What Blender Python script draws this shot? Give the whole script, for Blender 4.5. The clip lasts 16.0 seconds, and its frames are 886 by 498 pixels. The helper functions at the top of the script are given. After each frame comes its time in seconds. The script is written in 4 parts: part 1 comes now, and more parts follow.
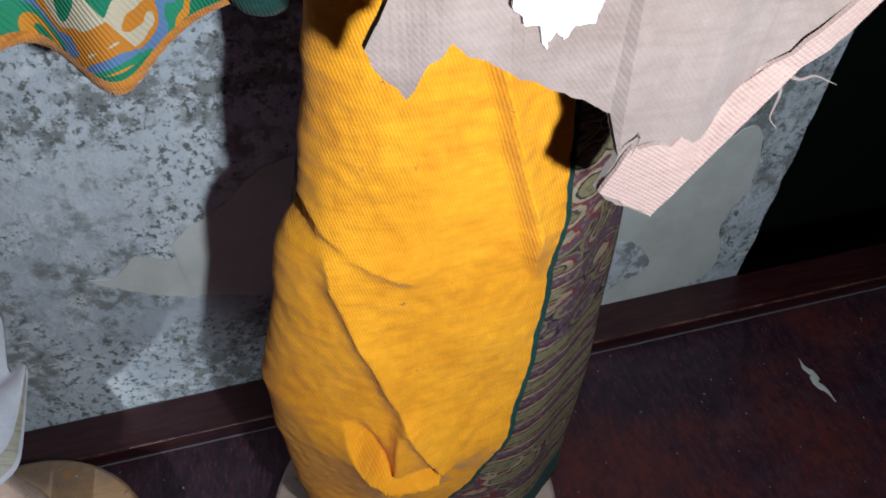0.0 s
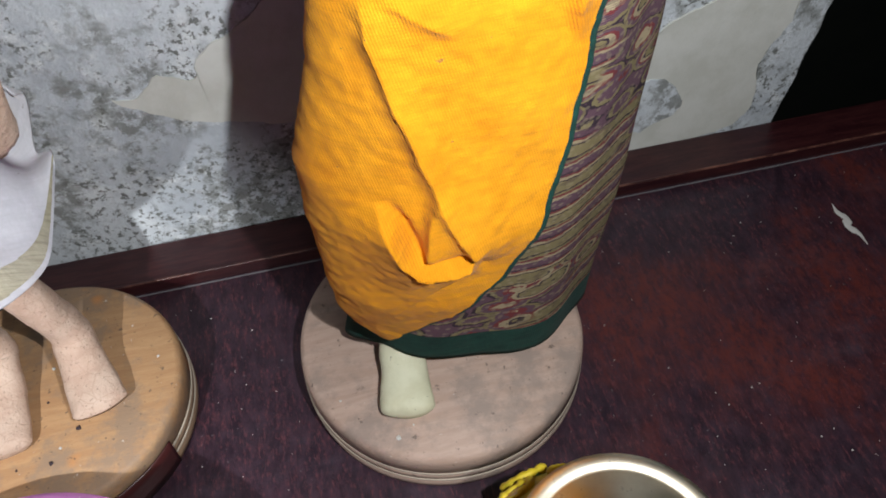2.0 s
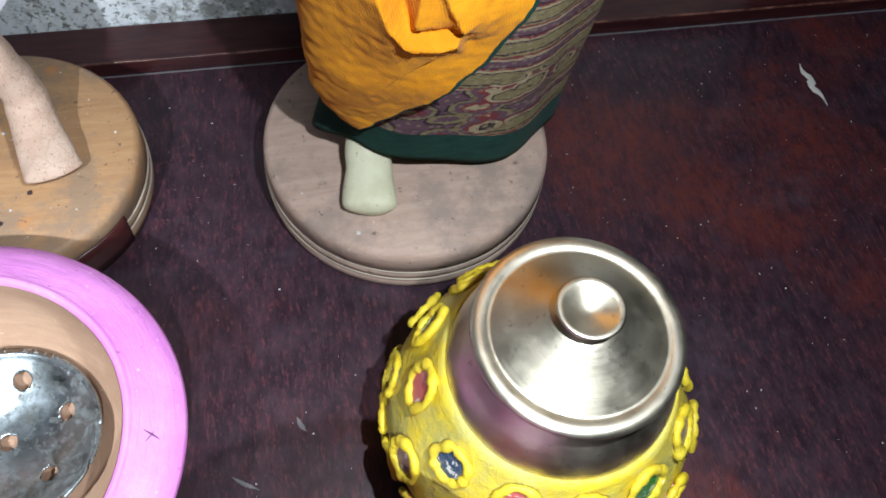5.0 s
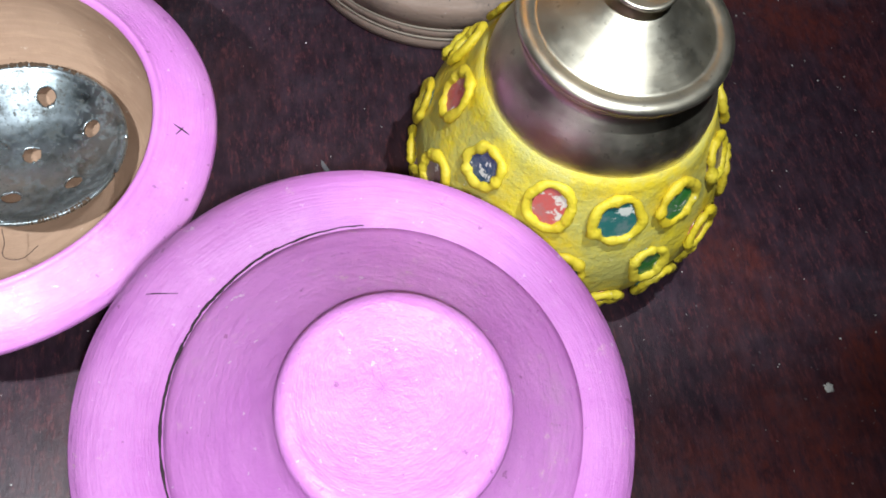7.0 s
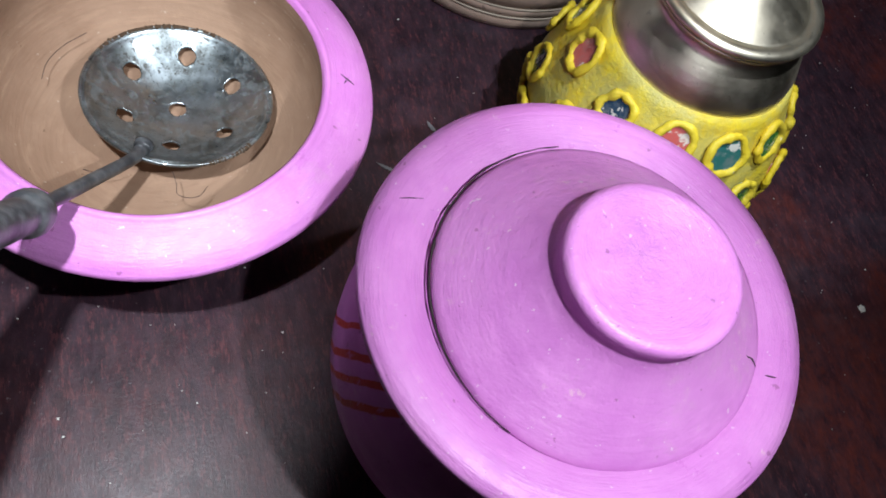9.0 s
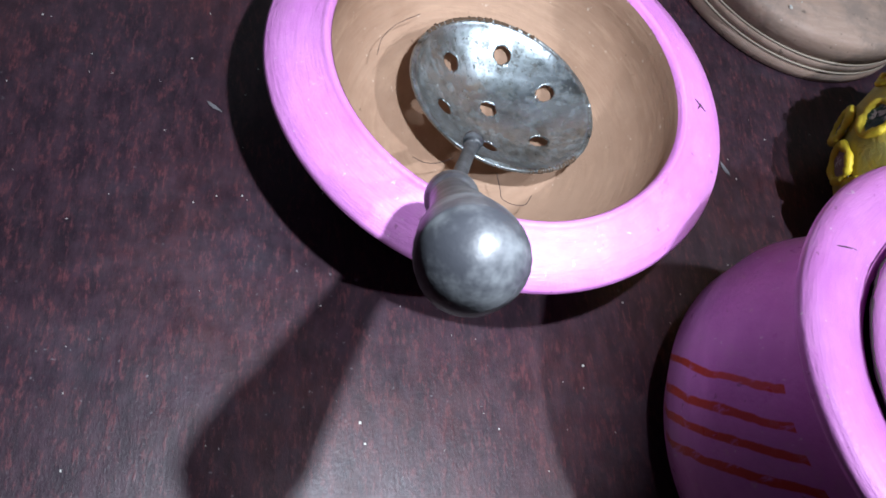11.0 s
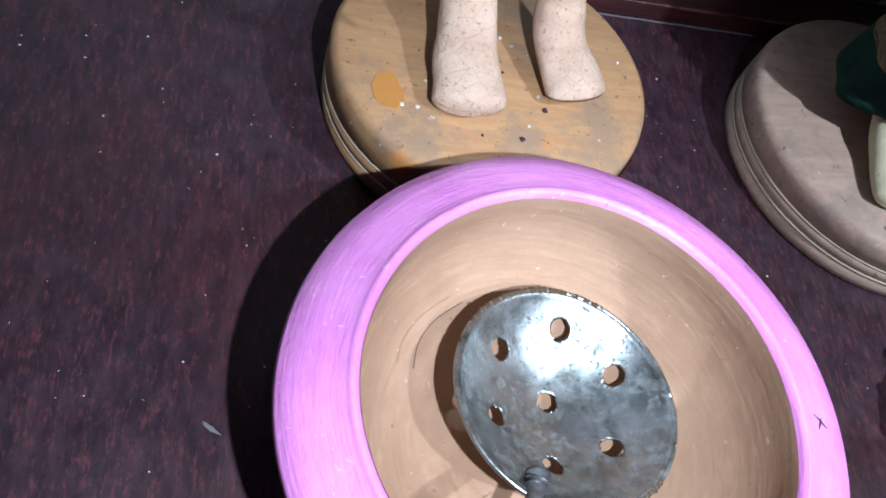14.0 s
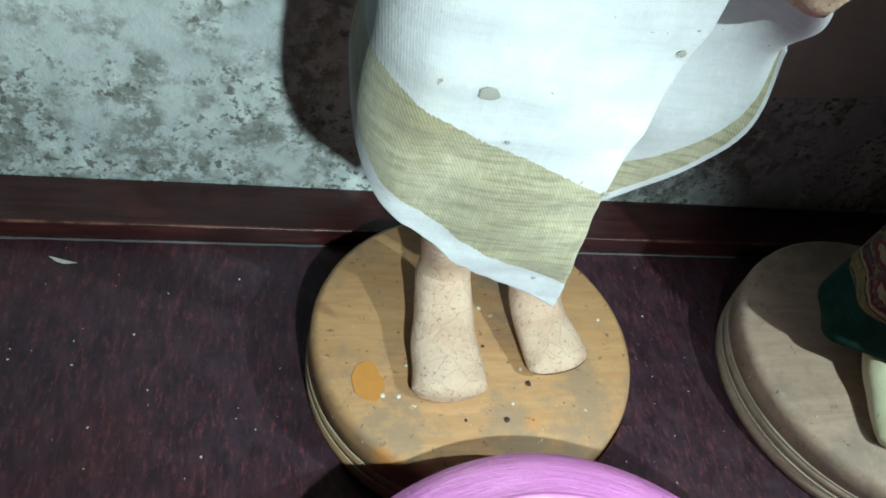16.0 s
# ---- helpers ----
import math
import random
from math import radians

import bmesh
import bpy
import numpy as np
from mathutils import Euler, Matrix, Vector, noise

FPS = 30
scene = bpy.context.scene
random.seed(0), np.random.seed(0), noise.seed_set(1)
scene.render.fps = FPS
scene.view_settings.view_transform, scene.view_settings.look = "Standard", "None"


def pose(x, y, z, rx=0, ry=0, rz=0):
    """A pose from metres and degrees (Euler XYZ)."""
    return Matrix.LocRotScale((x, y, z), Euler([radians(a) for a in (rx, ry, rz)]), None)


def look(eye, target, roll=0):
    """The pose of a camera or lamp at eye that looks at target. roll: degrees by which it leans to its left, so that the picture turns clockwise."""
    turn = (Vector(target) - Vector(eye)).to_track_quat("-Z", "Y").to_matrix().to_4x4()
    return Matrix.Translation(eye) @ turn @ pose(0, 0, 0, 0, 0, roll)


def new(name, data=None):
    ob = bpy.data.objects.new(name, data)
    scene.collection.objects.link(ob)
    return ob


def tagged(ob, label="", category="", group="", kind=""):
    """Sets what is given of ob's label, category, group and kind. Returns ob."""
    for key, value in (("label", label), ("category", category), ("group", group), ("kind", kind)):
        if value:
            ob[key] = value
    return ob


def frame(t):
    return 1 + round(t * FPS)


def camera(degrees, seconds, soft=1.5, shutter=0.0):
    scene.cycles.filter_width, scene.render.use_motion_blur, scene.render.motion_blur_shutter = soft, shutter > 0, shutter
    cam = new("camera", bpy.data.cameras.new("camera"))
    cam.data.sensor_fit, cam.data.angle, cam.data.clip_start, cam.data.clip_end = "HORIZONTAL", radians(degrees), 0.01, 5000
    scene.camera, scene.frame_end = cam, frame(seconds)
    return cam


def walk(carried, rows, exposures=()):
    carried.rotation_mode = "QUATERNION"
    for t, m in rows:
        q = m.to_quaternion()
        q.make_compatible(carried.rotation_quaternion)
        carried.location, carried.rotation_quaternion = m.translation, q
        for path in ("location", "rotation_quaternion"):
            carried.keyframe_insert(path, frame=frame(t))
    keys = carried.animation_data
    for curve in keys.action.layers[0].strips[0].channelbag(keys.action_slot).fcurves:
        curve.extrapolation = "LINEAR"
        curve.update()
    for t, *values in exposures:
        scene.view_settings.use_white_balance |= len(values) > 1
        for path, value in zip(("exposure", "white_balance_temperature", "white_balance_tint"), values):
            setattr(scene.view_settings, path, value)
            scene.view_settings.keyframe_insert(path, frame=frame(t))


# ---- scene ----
cam = camera(57.6, 16.0, 1.8)
PATH = [
    (0, (0.053, 0.017, 0.413), (0.361, 1.393, -1.005), -2.4),
    (0.5, (0.045, 0.008, 0.403), (0.349, 1.362, -1.038), -2.2),
    (1, (0.04, 0.003, 0.395), (0.333, 1.32, -1.082), -2.1),
    (1.5, (0.037, -0.001, 0.389), (0.291, 1.265, -1.138), -3.9),
    (2, (0.039, -0.008, 0.378), (0.267, 1.22, -1.183), -3.5),
    (2.5, (0.046, -0.033, 0.376), (0.209, 1.19, -1.198), -3.9),
    (3, (0.057, -0.024, 0.368), (0.287, 1.182, -1.211), -1.9),
    (3.2, (0.057, -0.023, 0.366), (0.308, 1.181, -1.211), -0.3),
    (5.3, (0.018, -0.043, 0.351), (0.341, 0.878, -1.395), 9.8),
    (5.5, (0.02, -0.048, 0.347), (0.329, 0.851, -1.413), 9.6),
    (6, (0.028, -0.055, 0.337), (0.333, 0.813, -1.439), 9.2),
    (6.5, (0.02, -0.071, 0.327), (0.321, 0.759, -1.467), 11.1),
    (7, (-0.002, -0.102, 0.314), (0.318, 0.705, -1.488), 14.7),
    (7.5, (-0.02, -0.119, 0.3), (0.36, 0.689, -1.49), 17.5),
    (8, (-0.046, -0.137, 0.299), (0.414, 0.686, -1.465), 20.1),
    (8.5, (-0.071, -0.147, 0.314), (0.422, 0.721, -1.418), 20.3),
    (9, (-0.1113, -0.1349, 0.3197), (0.463, 0.66, -1.364), 26.2),
    (9.5, (-0.1418, -0.136, 0.3023), (0.409, 0.69, -1.362), 26.4),
    (10, (-0.1658, -0.1314, 0.2879), (0.353, 0.724, -1.354), 26.8),
    (10.2, (-0.1805, -0.1266, 0.2801), (0.37, 0.739, -1.382), 29.6),
    (12.3, (-0.225, -0.069, 0.259), (0.278, 0.83, -1.455), 30.4),
    (12.5, (-0.223, -0.059, 0.257), (0.297, 0.837, -1.454), 31.0),
    (13, (-0.222, -0.038, 0.257), (0.33, 0.895, -1.424), 30.2),
    (13.5, (-0.221, -0.025, 0.254), (0.302, 0.929, -1.424), 28.3),
    (14, (-0.219, 0.002, 0.255), (0.298, 1.005, -1.396), 26.4),
    (14.5, (-0.205, 0.018, 0.259), (0.299, 1.117, -1.334), 22.4),
    (15, (-0.211, 0.029, 0.271), (0.252, 1.211, -1.276), 19.4),
    (15.5, (-0.209, 0.038, 0.279), (0.255, 1.287, -1.212), 17.3),
    (16, (-0.207, 0.043, 0.288), (0.247, 1.342, -1.163), 15.8),
]
LIGHT = [(0.0, -0.70, 5800, 6), (0.5, -0.60, 5850, 6), (1.5, -0.32, 6150, 8), (2.0, -0.1, 6500, 10), (2.5, 0.25, 6500, 10), (3.2, 0.25, 6500, 10), (5.5, 0.08, 6000, 6), (6.5, 0.0, 6100, 6), (7.0, -0.35, 6150, 6),
         (8.0, -0.6, 6150, 8), (9.0, -0.55, 6150, 8), (10.0, -0.3, 6000, 9), (12.5, 0.12, 5600, 8), (14.0, 0.22, 5650, 7), (15.1, 0.45, 5800, 6), (15.4, 0.15, 5750, -32), (16.0, 0.1, 6000, -18)]
walk(cam, [(t, look(eye, target, roll)) for t, eye, target, roll in PATH], LIGHT)


# world, lamps ---------------------------------------------------------------
world = bpy.data.worlds.new("dim_room")
world.use_nodes = True
world.node_tree.nodes["Background"].inputs[0].default_value = (0.55, 0.62, 0.72, 1)
world.node_tree.nodes["Background"].inputs[1].default_value = 0.035
scene.world = world


def torch(eye, target, watts, degrees, blend):
    data = bpy.data.lights.new("torch", "SPOT")
    data.energy, data.spot_size, data.spot_blend = watts, radians(degrees), blend
    data.shadow_soft_size, data.color = 0.004, (0.94, 0.97, 1.0)
    ob = new("torch", data)
    ob.matrix_world = look(eye, target)
    return ob


# the phone's torch, a hand's width beside the lens, at three places along its way
torch((0.098, -0.004, 0.378), (0.150, 0.290, 0.110), 5.8, 108, 0.30)
torch((-0.150, -0.052, 0.300), (-0.350, 0.125, 0.005), 6.1, 116, 0.38)
torch((0.000, -0.112, 0.318), (-0.020, -0.108, 0.040), 4.2, 98, 0.60)


# materials --------------------------------------------------------------------
def rgb(c):
    return (*c, 1)


class Nodes:
    """A node material, written line by line."""

    def __init__(self, name, rough=0.6, metal=0.0, spec=0.5, coat=0.0):
        self.mat = bpy.data.materials.new(name)
        self.mat.use_nodes = True
        self.t = self.mat.node_tree
        self.out = self.t.nodes["Principled BSDF"]
        self.set("Roughness", rough), self.set("Metallic", metal), self.set("Specular IOR Level", spec)
        self.set("Coat Weight", coat)
        self.co = self.node("ShaderNodeTexCoord").outputs["Object"]

    def node(self, kind):
        return self.t.nodes.new(kind)

    def feed(self, socket, value):
        if isinstance(value, bpy.types.NodeSocket):
            self.t.links.new(value, socket)
        else:
            socket.default_value = value

    def set(self, name, value):
        self.feed(self.out.inputs[name], value)

    def space(self, stretch=(1, 1, 1), turn=(0, 0, 0)):
        n = self.node("ShaderNodeMapping")
        self.feed(n.inputs["Vector"], self.co)
        n.inputs["Scale"].default_value, n.inputs["Rotation"].default_value = stretch, turn
        return n.outputs[0]

    def noise(self, scale, detail=4, rough=0.6, stretch=None, distort=0.0, turn=(0, 0, 0)):
        n = self.node("ShaderNodeTexNoise")
        self.feed(n.inputs["Vector"], self.space(stretch, turn) if stretch else self.co)
        n.inputs["Scale"].default_value, n.inputs["Detail"].default_value = scale, detail
        n.inputs["Roughness"].default_value, n.inputs["Distortion"].default_value = rough, distort
        return n.outputs[0]

    def wave(self, scale, distort=0.0, turn=(0, 0, 0), detail_scale=1.0, kind="BANDS"):
        n = self.node("ShaderNodeTexWave")
        n.wave_type = kind
        self.feed(n.inputs["Vector"], self.space((1, 1, 1), turn))
        n.inputs["Scale"].default_value, n.inputs["Distortion"].default_value = scale, distort
        n.inputs["Detail Scale"].default_value = detail_scale
        return n.outputs[1]

    def cells(self, scale, feature="F1", stretch=None):
        n = self.node("ShaderNodeTexVoronoi")
        n.feature = feature
        self.feed(n.inputs["Vector"], self.space(stretch) if stretch else self.co)
        n.inputs["Scale"].default_value = scale
        return n.outputs[0]

    def turned(self, around, across, detail=4):
        """Noise drawn out round the upright axis, as a wheel or a brush leaves it."""
        split, join = self.node("ShaderNodeSeparateXYZ"), self.node("ShaderNodeCombineXYZ")
        self.feed(split.inputs[0], self.co)
        x, y, z = split.outputs
        r = self.math("ADD", self.math("SQRT", self.math("ADD", self.math("MULTIPLY", x, x), self.math("MULTIPLY", y, y))), 0.0001)
        self.feed(join.inputs[0], self.math("MULTIPLY", self.math("DIVIDE", x, r), around))
        self.feed(join.inputs[1], self.math("MULTIPLY", self.math("DIVIDE", y, r), around))
        self.feed(join.inputs[2], self.math("MULTIPLY", self.math("ADD", r, self.math("MULTIPLY", z, 0.8)), across))
        n = self.node("ShaderNodeTexNoise")
        self.feed(n.inputs["Vector"], join.outputs[0])
        n.inputs["Scale"].default_value, n.inputs["Detail"].default_value, n.inputs["Roughness"].default_value = 1.0, detail, 0.65
        return n.outputs[0]

    def step(self, value, low, high):
        n = self.node("ShaderNodeMapRange")
        n.interpolation_type = "SMOOTHSTEP"
        self.feed(n.inputs[0], value)
        n.inputs[1].default_value, n.inputs[2].default_value = low, high
        return n.outputs[0]

    def math(self, kind, a, b=0.0):
        n = self.node("ShaderNodeMath")
        n.operation = kind
        self.feed(n.inputs[0], a), self.feed(n.inputs[1], b)
        return n.outputs[0]

    def mix(self, factor, a, b, kind="MIX"):
        n = self.node("ShaderNodeMix")
        n.data_type, n.blend_type = "RGBA", kind
        self.feed(n.inputs[0], factor)
        self.feed(n.inputs[6], a if isinstance(a, bpy.types.NodeSocket) else rgb(a))
        self.feed(n.inputs[7], b if isinstance(b, bpy.types.NodeSocket) else rgb(b))
        return n.outputs[2]

    def ramp(self, value, stops, kind="LINEAR"):
        n = self.node("ShaderNodeValToRGB")
        n.color_ramp.interpolation = kind
        self.feed(n.inputs[0], value)
        while len(n.color_ramp.elements) < len(stops):
            n.color_ramp.elements.new(0.5)
        for e, (at, c) in zip(n.color_ramp.elements, stops):
            e.position, e.color = at, rgb(c)
        return n.outputs[0]

    def bump(self, *layers):
        last = None
        for height, depth, strength in layers:
            n = self.node("ShaderNodeBump")
            n.inputs["Strength"].default_value, n.inputs["Distance"].default_value = strength, depth
            self.feed(n.inputs["Height"], height)
            if last:
                self.feed(n.inputs["Normal"], last)
            last = n.outputs[0]
        self.set("Normal", last)

    def done(self, colour=None):
        if colour is not None:
            self.set("Base Color", colour if isinstance(colour, bpy.types.NodeSocket) else rgb(colour))
        return self.mat


def table_wood():
    m = Nodes("dark_laminate", 0.38, spec=0.38)
    streak = m.noise(60, 6, 0.75, (2.6, 1.0, 1))
    fine = m.noise(230, 5, 0.75, (2.6, 0.7, 1))
    c = m.mix(m.step(streak, 0.35, 0.7), (0.019, 0.0100, 0.0165), (0.046, 0.023, 0.034))
    c = m.mix(m.step(fine, 0.5, 0.66), c, (0.085, 0.029, 0.036))
    red = m.math("MULTIPLY", m.step(m.noise(8, 4, 0.6), 0.47, 0.66), m.step(m.noise(150, 5, 0.75, (1.8, 1, 1)), 0.25, 0.70))
    split = m.node("ShaderNodeSeparateXYZ")
    m.feed(split.inputs[0], m.co)
    worn = m.math("ADD", 0.28, m.math("MULTIPLY", 0.72, m.step(m.math("ADD", split.outputs[0], m.math("MULTIPLY", m.noise(6, 3), 0.16)), 0.12, 0.26)))
    c = m.mix(m.math("MULTIPLY", m.math("MULTIPLY", red, worn), 0.9), c, (0.118, 0.0235, 0.0165))
    dust = m.math("MULTIPLY", m.step(m.noise(420, 2, 0.5), 0.68, 0.76), m.step(m.noise(14, 3), 0.45, 0.65))
    c = m.mix(m.math("MULTIPLY", dust, 0.35), c, (0.3, 0.28, 0.3))
    # the tabletop's bluish sheen, put into the colour in faint patches
    blue_sheen = m.step(m.noise(9, 5, 0.7, (1, 2.2, 1)), 0.5, 0.8)
    c = m.mix(m.math("MULTIPLY", blue_sheen, 0.12), c, (0.16, 0.16, 0.21))
    m.set("Roughness", m.ramp(m.noise(60, 5, 0.7), [(0.3, (0.31,) * 3), (0.7, (0.48,) * 3)]))
    m.bump((fine, 0.0004, 0.35), (m.noise(700, 2), 0.0002, 0.3))
    return m.done(c)


def strip_wood():
    m = Nodes("stained_strip", 0.33)
    g = m.noise(30, 5, 0.7, (1, 8, 8))
    c = m.mix(m.step(g, 0.35, 0.7), (0.026, 0.006, 0.008), (0.055, 0.015, 0.015))
    m.bump((g, 0.0005, 0.4), (m.noise(300, 3), 0.0003, 0.3))
    return m.done(c)


def plaster():
    m = Nodes("peeling_plaster", 0.85, spec=0.25)
    big = m.noise(9, 7, 0.68, distort=0.5)
    mid = m.noise(38, 8, 0.75)
    fine = m.noise(190, 5, 0.7)
    c = m.mix(m.step(big, 0.36, 0.62), (0.50, 0.54, 0.58), (0.70, 0.74, 0.77))
    c = m.mix(m.step(mid, 0.5, 0.68), c, (0.82, 0.85, 0.86))
    mould = m.math("MULTIPLY", m.step(m.noise(15, 5, 0.7), 0.45, 0.58), m.step(m.noise(85, 6, 0.75), 0.44, 0.54))
    c = m.mix(m.math("MULTIPLY", mould, 0.8), c, (0.20, 0.205, 0.185))
    pits = m.math("MULTIPLY", m.step(m.noise(230, 4, 0.75), 0.52, 0.59), m.step(m.noise(19, 4, 0.7), 0.43, 0.57))
    c = m.mix(m.math("MULTIPLY", pits, 0.9), c, (0.14, 0.145, 0.13))
    m.bump((big, 0.004, 0.6), (mid, 0.003, 0.8), (fine, 0.0012, 0.7))
    return m.done(c)


def flake_paint():
    m = Nodes("cream_paint_layer", 0.6, spec=0.35)
    n = m.noise(40, 5, 0.65)
    c = m.mix(m.step(n, 0.3, 0.7), (0.60, 0.60, 0.54), (0.70, 0.70, 0.65))
    m.bump((n, 0.001, 0.5), (m.noise(260, 3), 0.0004, 0.4))
    return m.done(c)


def dark_surface():
    # near-black green, mottled at random, for the recess wall
    m = Nodes("dark_green_surface", 0.7)
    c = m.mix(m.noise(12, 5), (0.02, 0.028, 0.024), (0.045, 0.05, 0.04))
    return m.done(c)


def room_paint():
    m = Nodes("room_paint", 0.85)
    return m.done(m.mix(m.noise(6, 5), (0.2, 0.21, 0.2), (0.28, 0.29, 0.27)))


def pink_paint(name, strokes=None):
    m = Nodes(name, 0.42, spec=0.5)
    brush = m.noise(26, 5, 0.65, (1, 1, 5))
    c = m.mix(m.step(m.noise(22, 5, 0.7), 0.3, 0.75), (0.58, 0.195, 0.56), (0.67, 0.27, 0.63))
    c = m.mix(m.math("MULTIPLY", m.step(brush, 0.5, 0.75), 0.45), c, (0.78, 0.32, 0.72))
    wear = m.math("MULTIPLY", m.step(m.noise(150, 6, 0.8), 0.58, 0.68), m.step(m.noise(24, 4, 0.7), 0.47, 0.62))
    c = m.mix(m.math("MULTIPLY", wear, 0.6), c, (0.74, 0.50, 0.56))
    dirt = m.step(m.noise(260, 3, 0.6), 0.69, 0.73)
    c = m.mix(m.math("MULTIPLY", dirt, 0.5), c, (0.22, 0.06, 0.16))
    c = m.mix(m.math("MULTIPLY", m.step(m.noise(340, 3, 0.6, (1, 1.1, 1)), 0.68, 0.73), 0.6), c, (0.80, 0.62, 0.74))
    if strokes:
        split = m.node("ShaderNodeSeparateXYZ")
        m.feed(split.inputs[0], m.co)
        x, y, z = split.outputs
        wobble = m.math("MULTIPLY", m.math("SUBTRACT", m.noise(70, 3), 0.5), 0.004)
        yy = m.math("ADD", m.math("ADD", y, wobble), m.math("MULTIPLY", m.math("SUBTRACT", z, 0.045), 0.6))
        mask = None
        for at, half in strokes:
            d = m.math("ABSOLUTE", m.math("SUBTRACT", yy, at))
            band = m.step(d, half, half - 0.0006)
            mask = band if mask is None else m.math("MAXIMUM", mask, band)
        mask = m.math("MULTIPLY", mask, m.math("LESS_THAN", x, -0.035))
        mask = m.math("MULTIPLY", mask, m.math("GREATER_THAN", z, 0.022))
        mask = m.math("MULTIPLY", mask, m.math("LESS_THAN", z, 0.074))
        mask = m.math("MULTIPLY", mask, m.step(m.noise(150, 4, 0.7, (0.3, 2, 1)), 0.25, 0.45))
        c = m.mix(mask, c, (0.55, 0.06, 0.04))
    hairs, turns = m.turned(7, 1500, 3), m.turned(2.5, 260, 3)
    c = m.mix(m.math("MULTIPLY", m.step(turns, 0.45, 0.72), 0.35), c, m.mix(1.0, c, (0.84, 0.76, 0.86), "MULTIPLY"))
    c = m.mix(m.math("MULTIPLY", m.step(m.noise(34, 6, 0.75), 0.56, 0.70), 0.28), c, (0.56, 0.36, 0.46))
    m.set("Roughness", m.ramp(m.noise(60, 6, 0.75), [(0.32, (0.24,) * 3), (0.62, (0.52,) * 3)]))
    m.bump((turns, 0.0011, 0.45), (hairs, 0.0004, 0.5), (m.noise(900, 4, 0.75), 0.00025, 0.6), (m.noise(60, 4), 0.0014, 0.35))
    return m.done(c)


def bare_clay():
    m = Nodes("bare_clay", 0.8, spec=0.25)
    ring = m.noise(60, 4, 0.6, (1, 1, 6))
    c = m.mix(m.step(m.noise(18, 5, 0.65), 0.3, 0.7), (0.31, 0.19, 0.125), (0.40, 0.26, 0.178))
    c = m.mix(m.math("MULTIPLY", m.step(ring, 0.5, 0.7), 0.35), c, (0.50, 0.33, 0.22))
    c = m.mix(m.math("MULTIPLY", m.step(m.noise(300, 3), 0.68, 0.74), 0.6), c, (0.6, 0.48, 0.38))
    c = m.mix(m.math("MULTIPLY", m.step(m.noise(260, 3, turn=(1, 0, 0), stretch=(1, 1, 1.1)), 0.7, 0.75), 0.6), c, (0.13, 0.08, 0.05))
    turns = m.turned(1.6, 330, 4)
    c = m.mix(m.math("MULTIPLY", m.step(turns, 0.48, 0.7), 0.3), c, m.mix(1.0, c, (0.80, 0.78, 0.75), "MULTIPLY"))
    m.bump((turns, 0.0009, 0.4), (ring, 0.0006, 0.3), (m.noise(350, 4), 0.0004, 0.5))
    return m.done(c)


def disc_wood(name, warm):
    m = Nodes(name, 0.6, spec=0.35)
    g = m.noise(28, 6, 0.7, (1, 7, 7), 0.4, (0, 0, 0.5))
    if warm:
        c = m.mix(m.step(g, 0.35, 0.7), (0.37, 0.205, 0.100), (0.45, 0.27, 0.135))
        c = m.mix(m.math("MULTIPLY", m.step(m.noise(22, 6, 0.75), 0.45, 0.60), 0.8), c, (0.25, 0.175, 0.12))
        c = m.mix(m.math("MULTIPLY", m.step(m.noise(30, 2, 0.5), 0.66, 0.74), 0.7), c, (0.55, 0.22, 0.05))
    else:
        c = m.mix(m.step(g, 0.35, 0.7), (0.42, 0.295, 0.230), (0.50, 0.365, 0.295))
        c = m.mix(m.math("MULTIPLY", m.step(m.noise(24, 6, 0.75), 0.46, 0.62), 0.8), c, (0.285, 0.225, 0.19))
    c = m.mix(m.math("MULTIPLY", m.step(m.noise(260, 4, 0.7), 0.62, 0.70), 0.7), c, (0.07, 0.055, 0.045))
    c = m.mix(m.math("MULTIPLY", m.step(m.noise(200, 3, 0.6, (1.2, 1, 1)), 0.7, 0.75), 0.7), c, (0.7, 0.66, 0.6))
    m.bump((g, 0.0006, 0.5), (m.noise(300, 3), 0.0003, 0.4))
    return m.done(c)


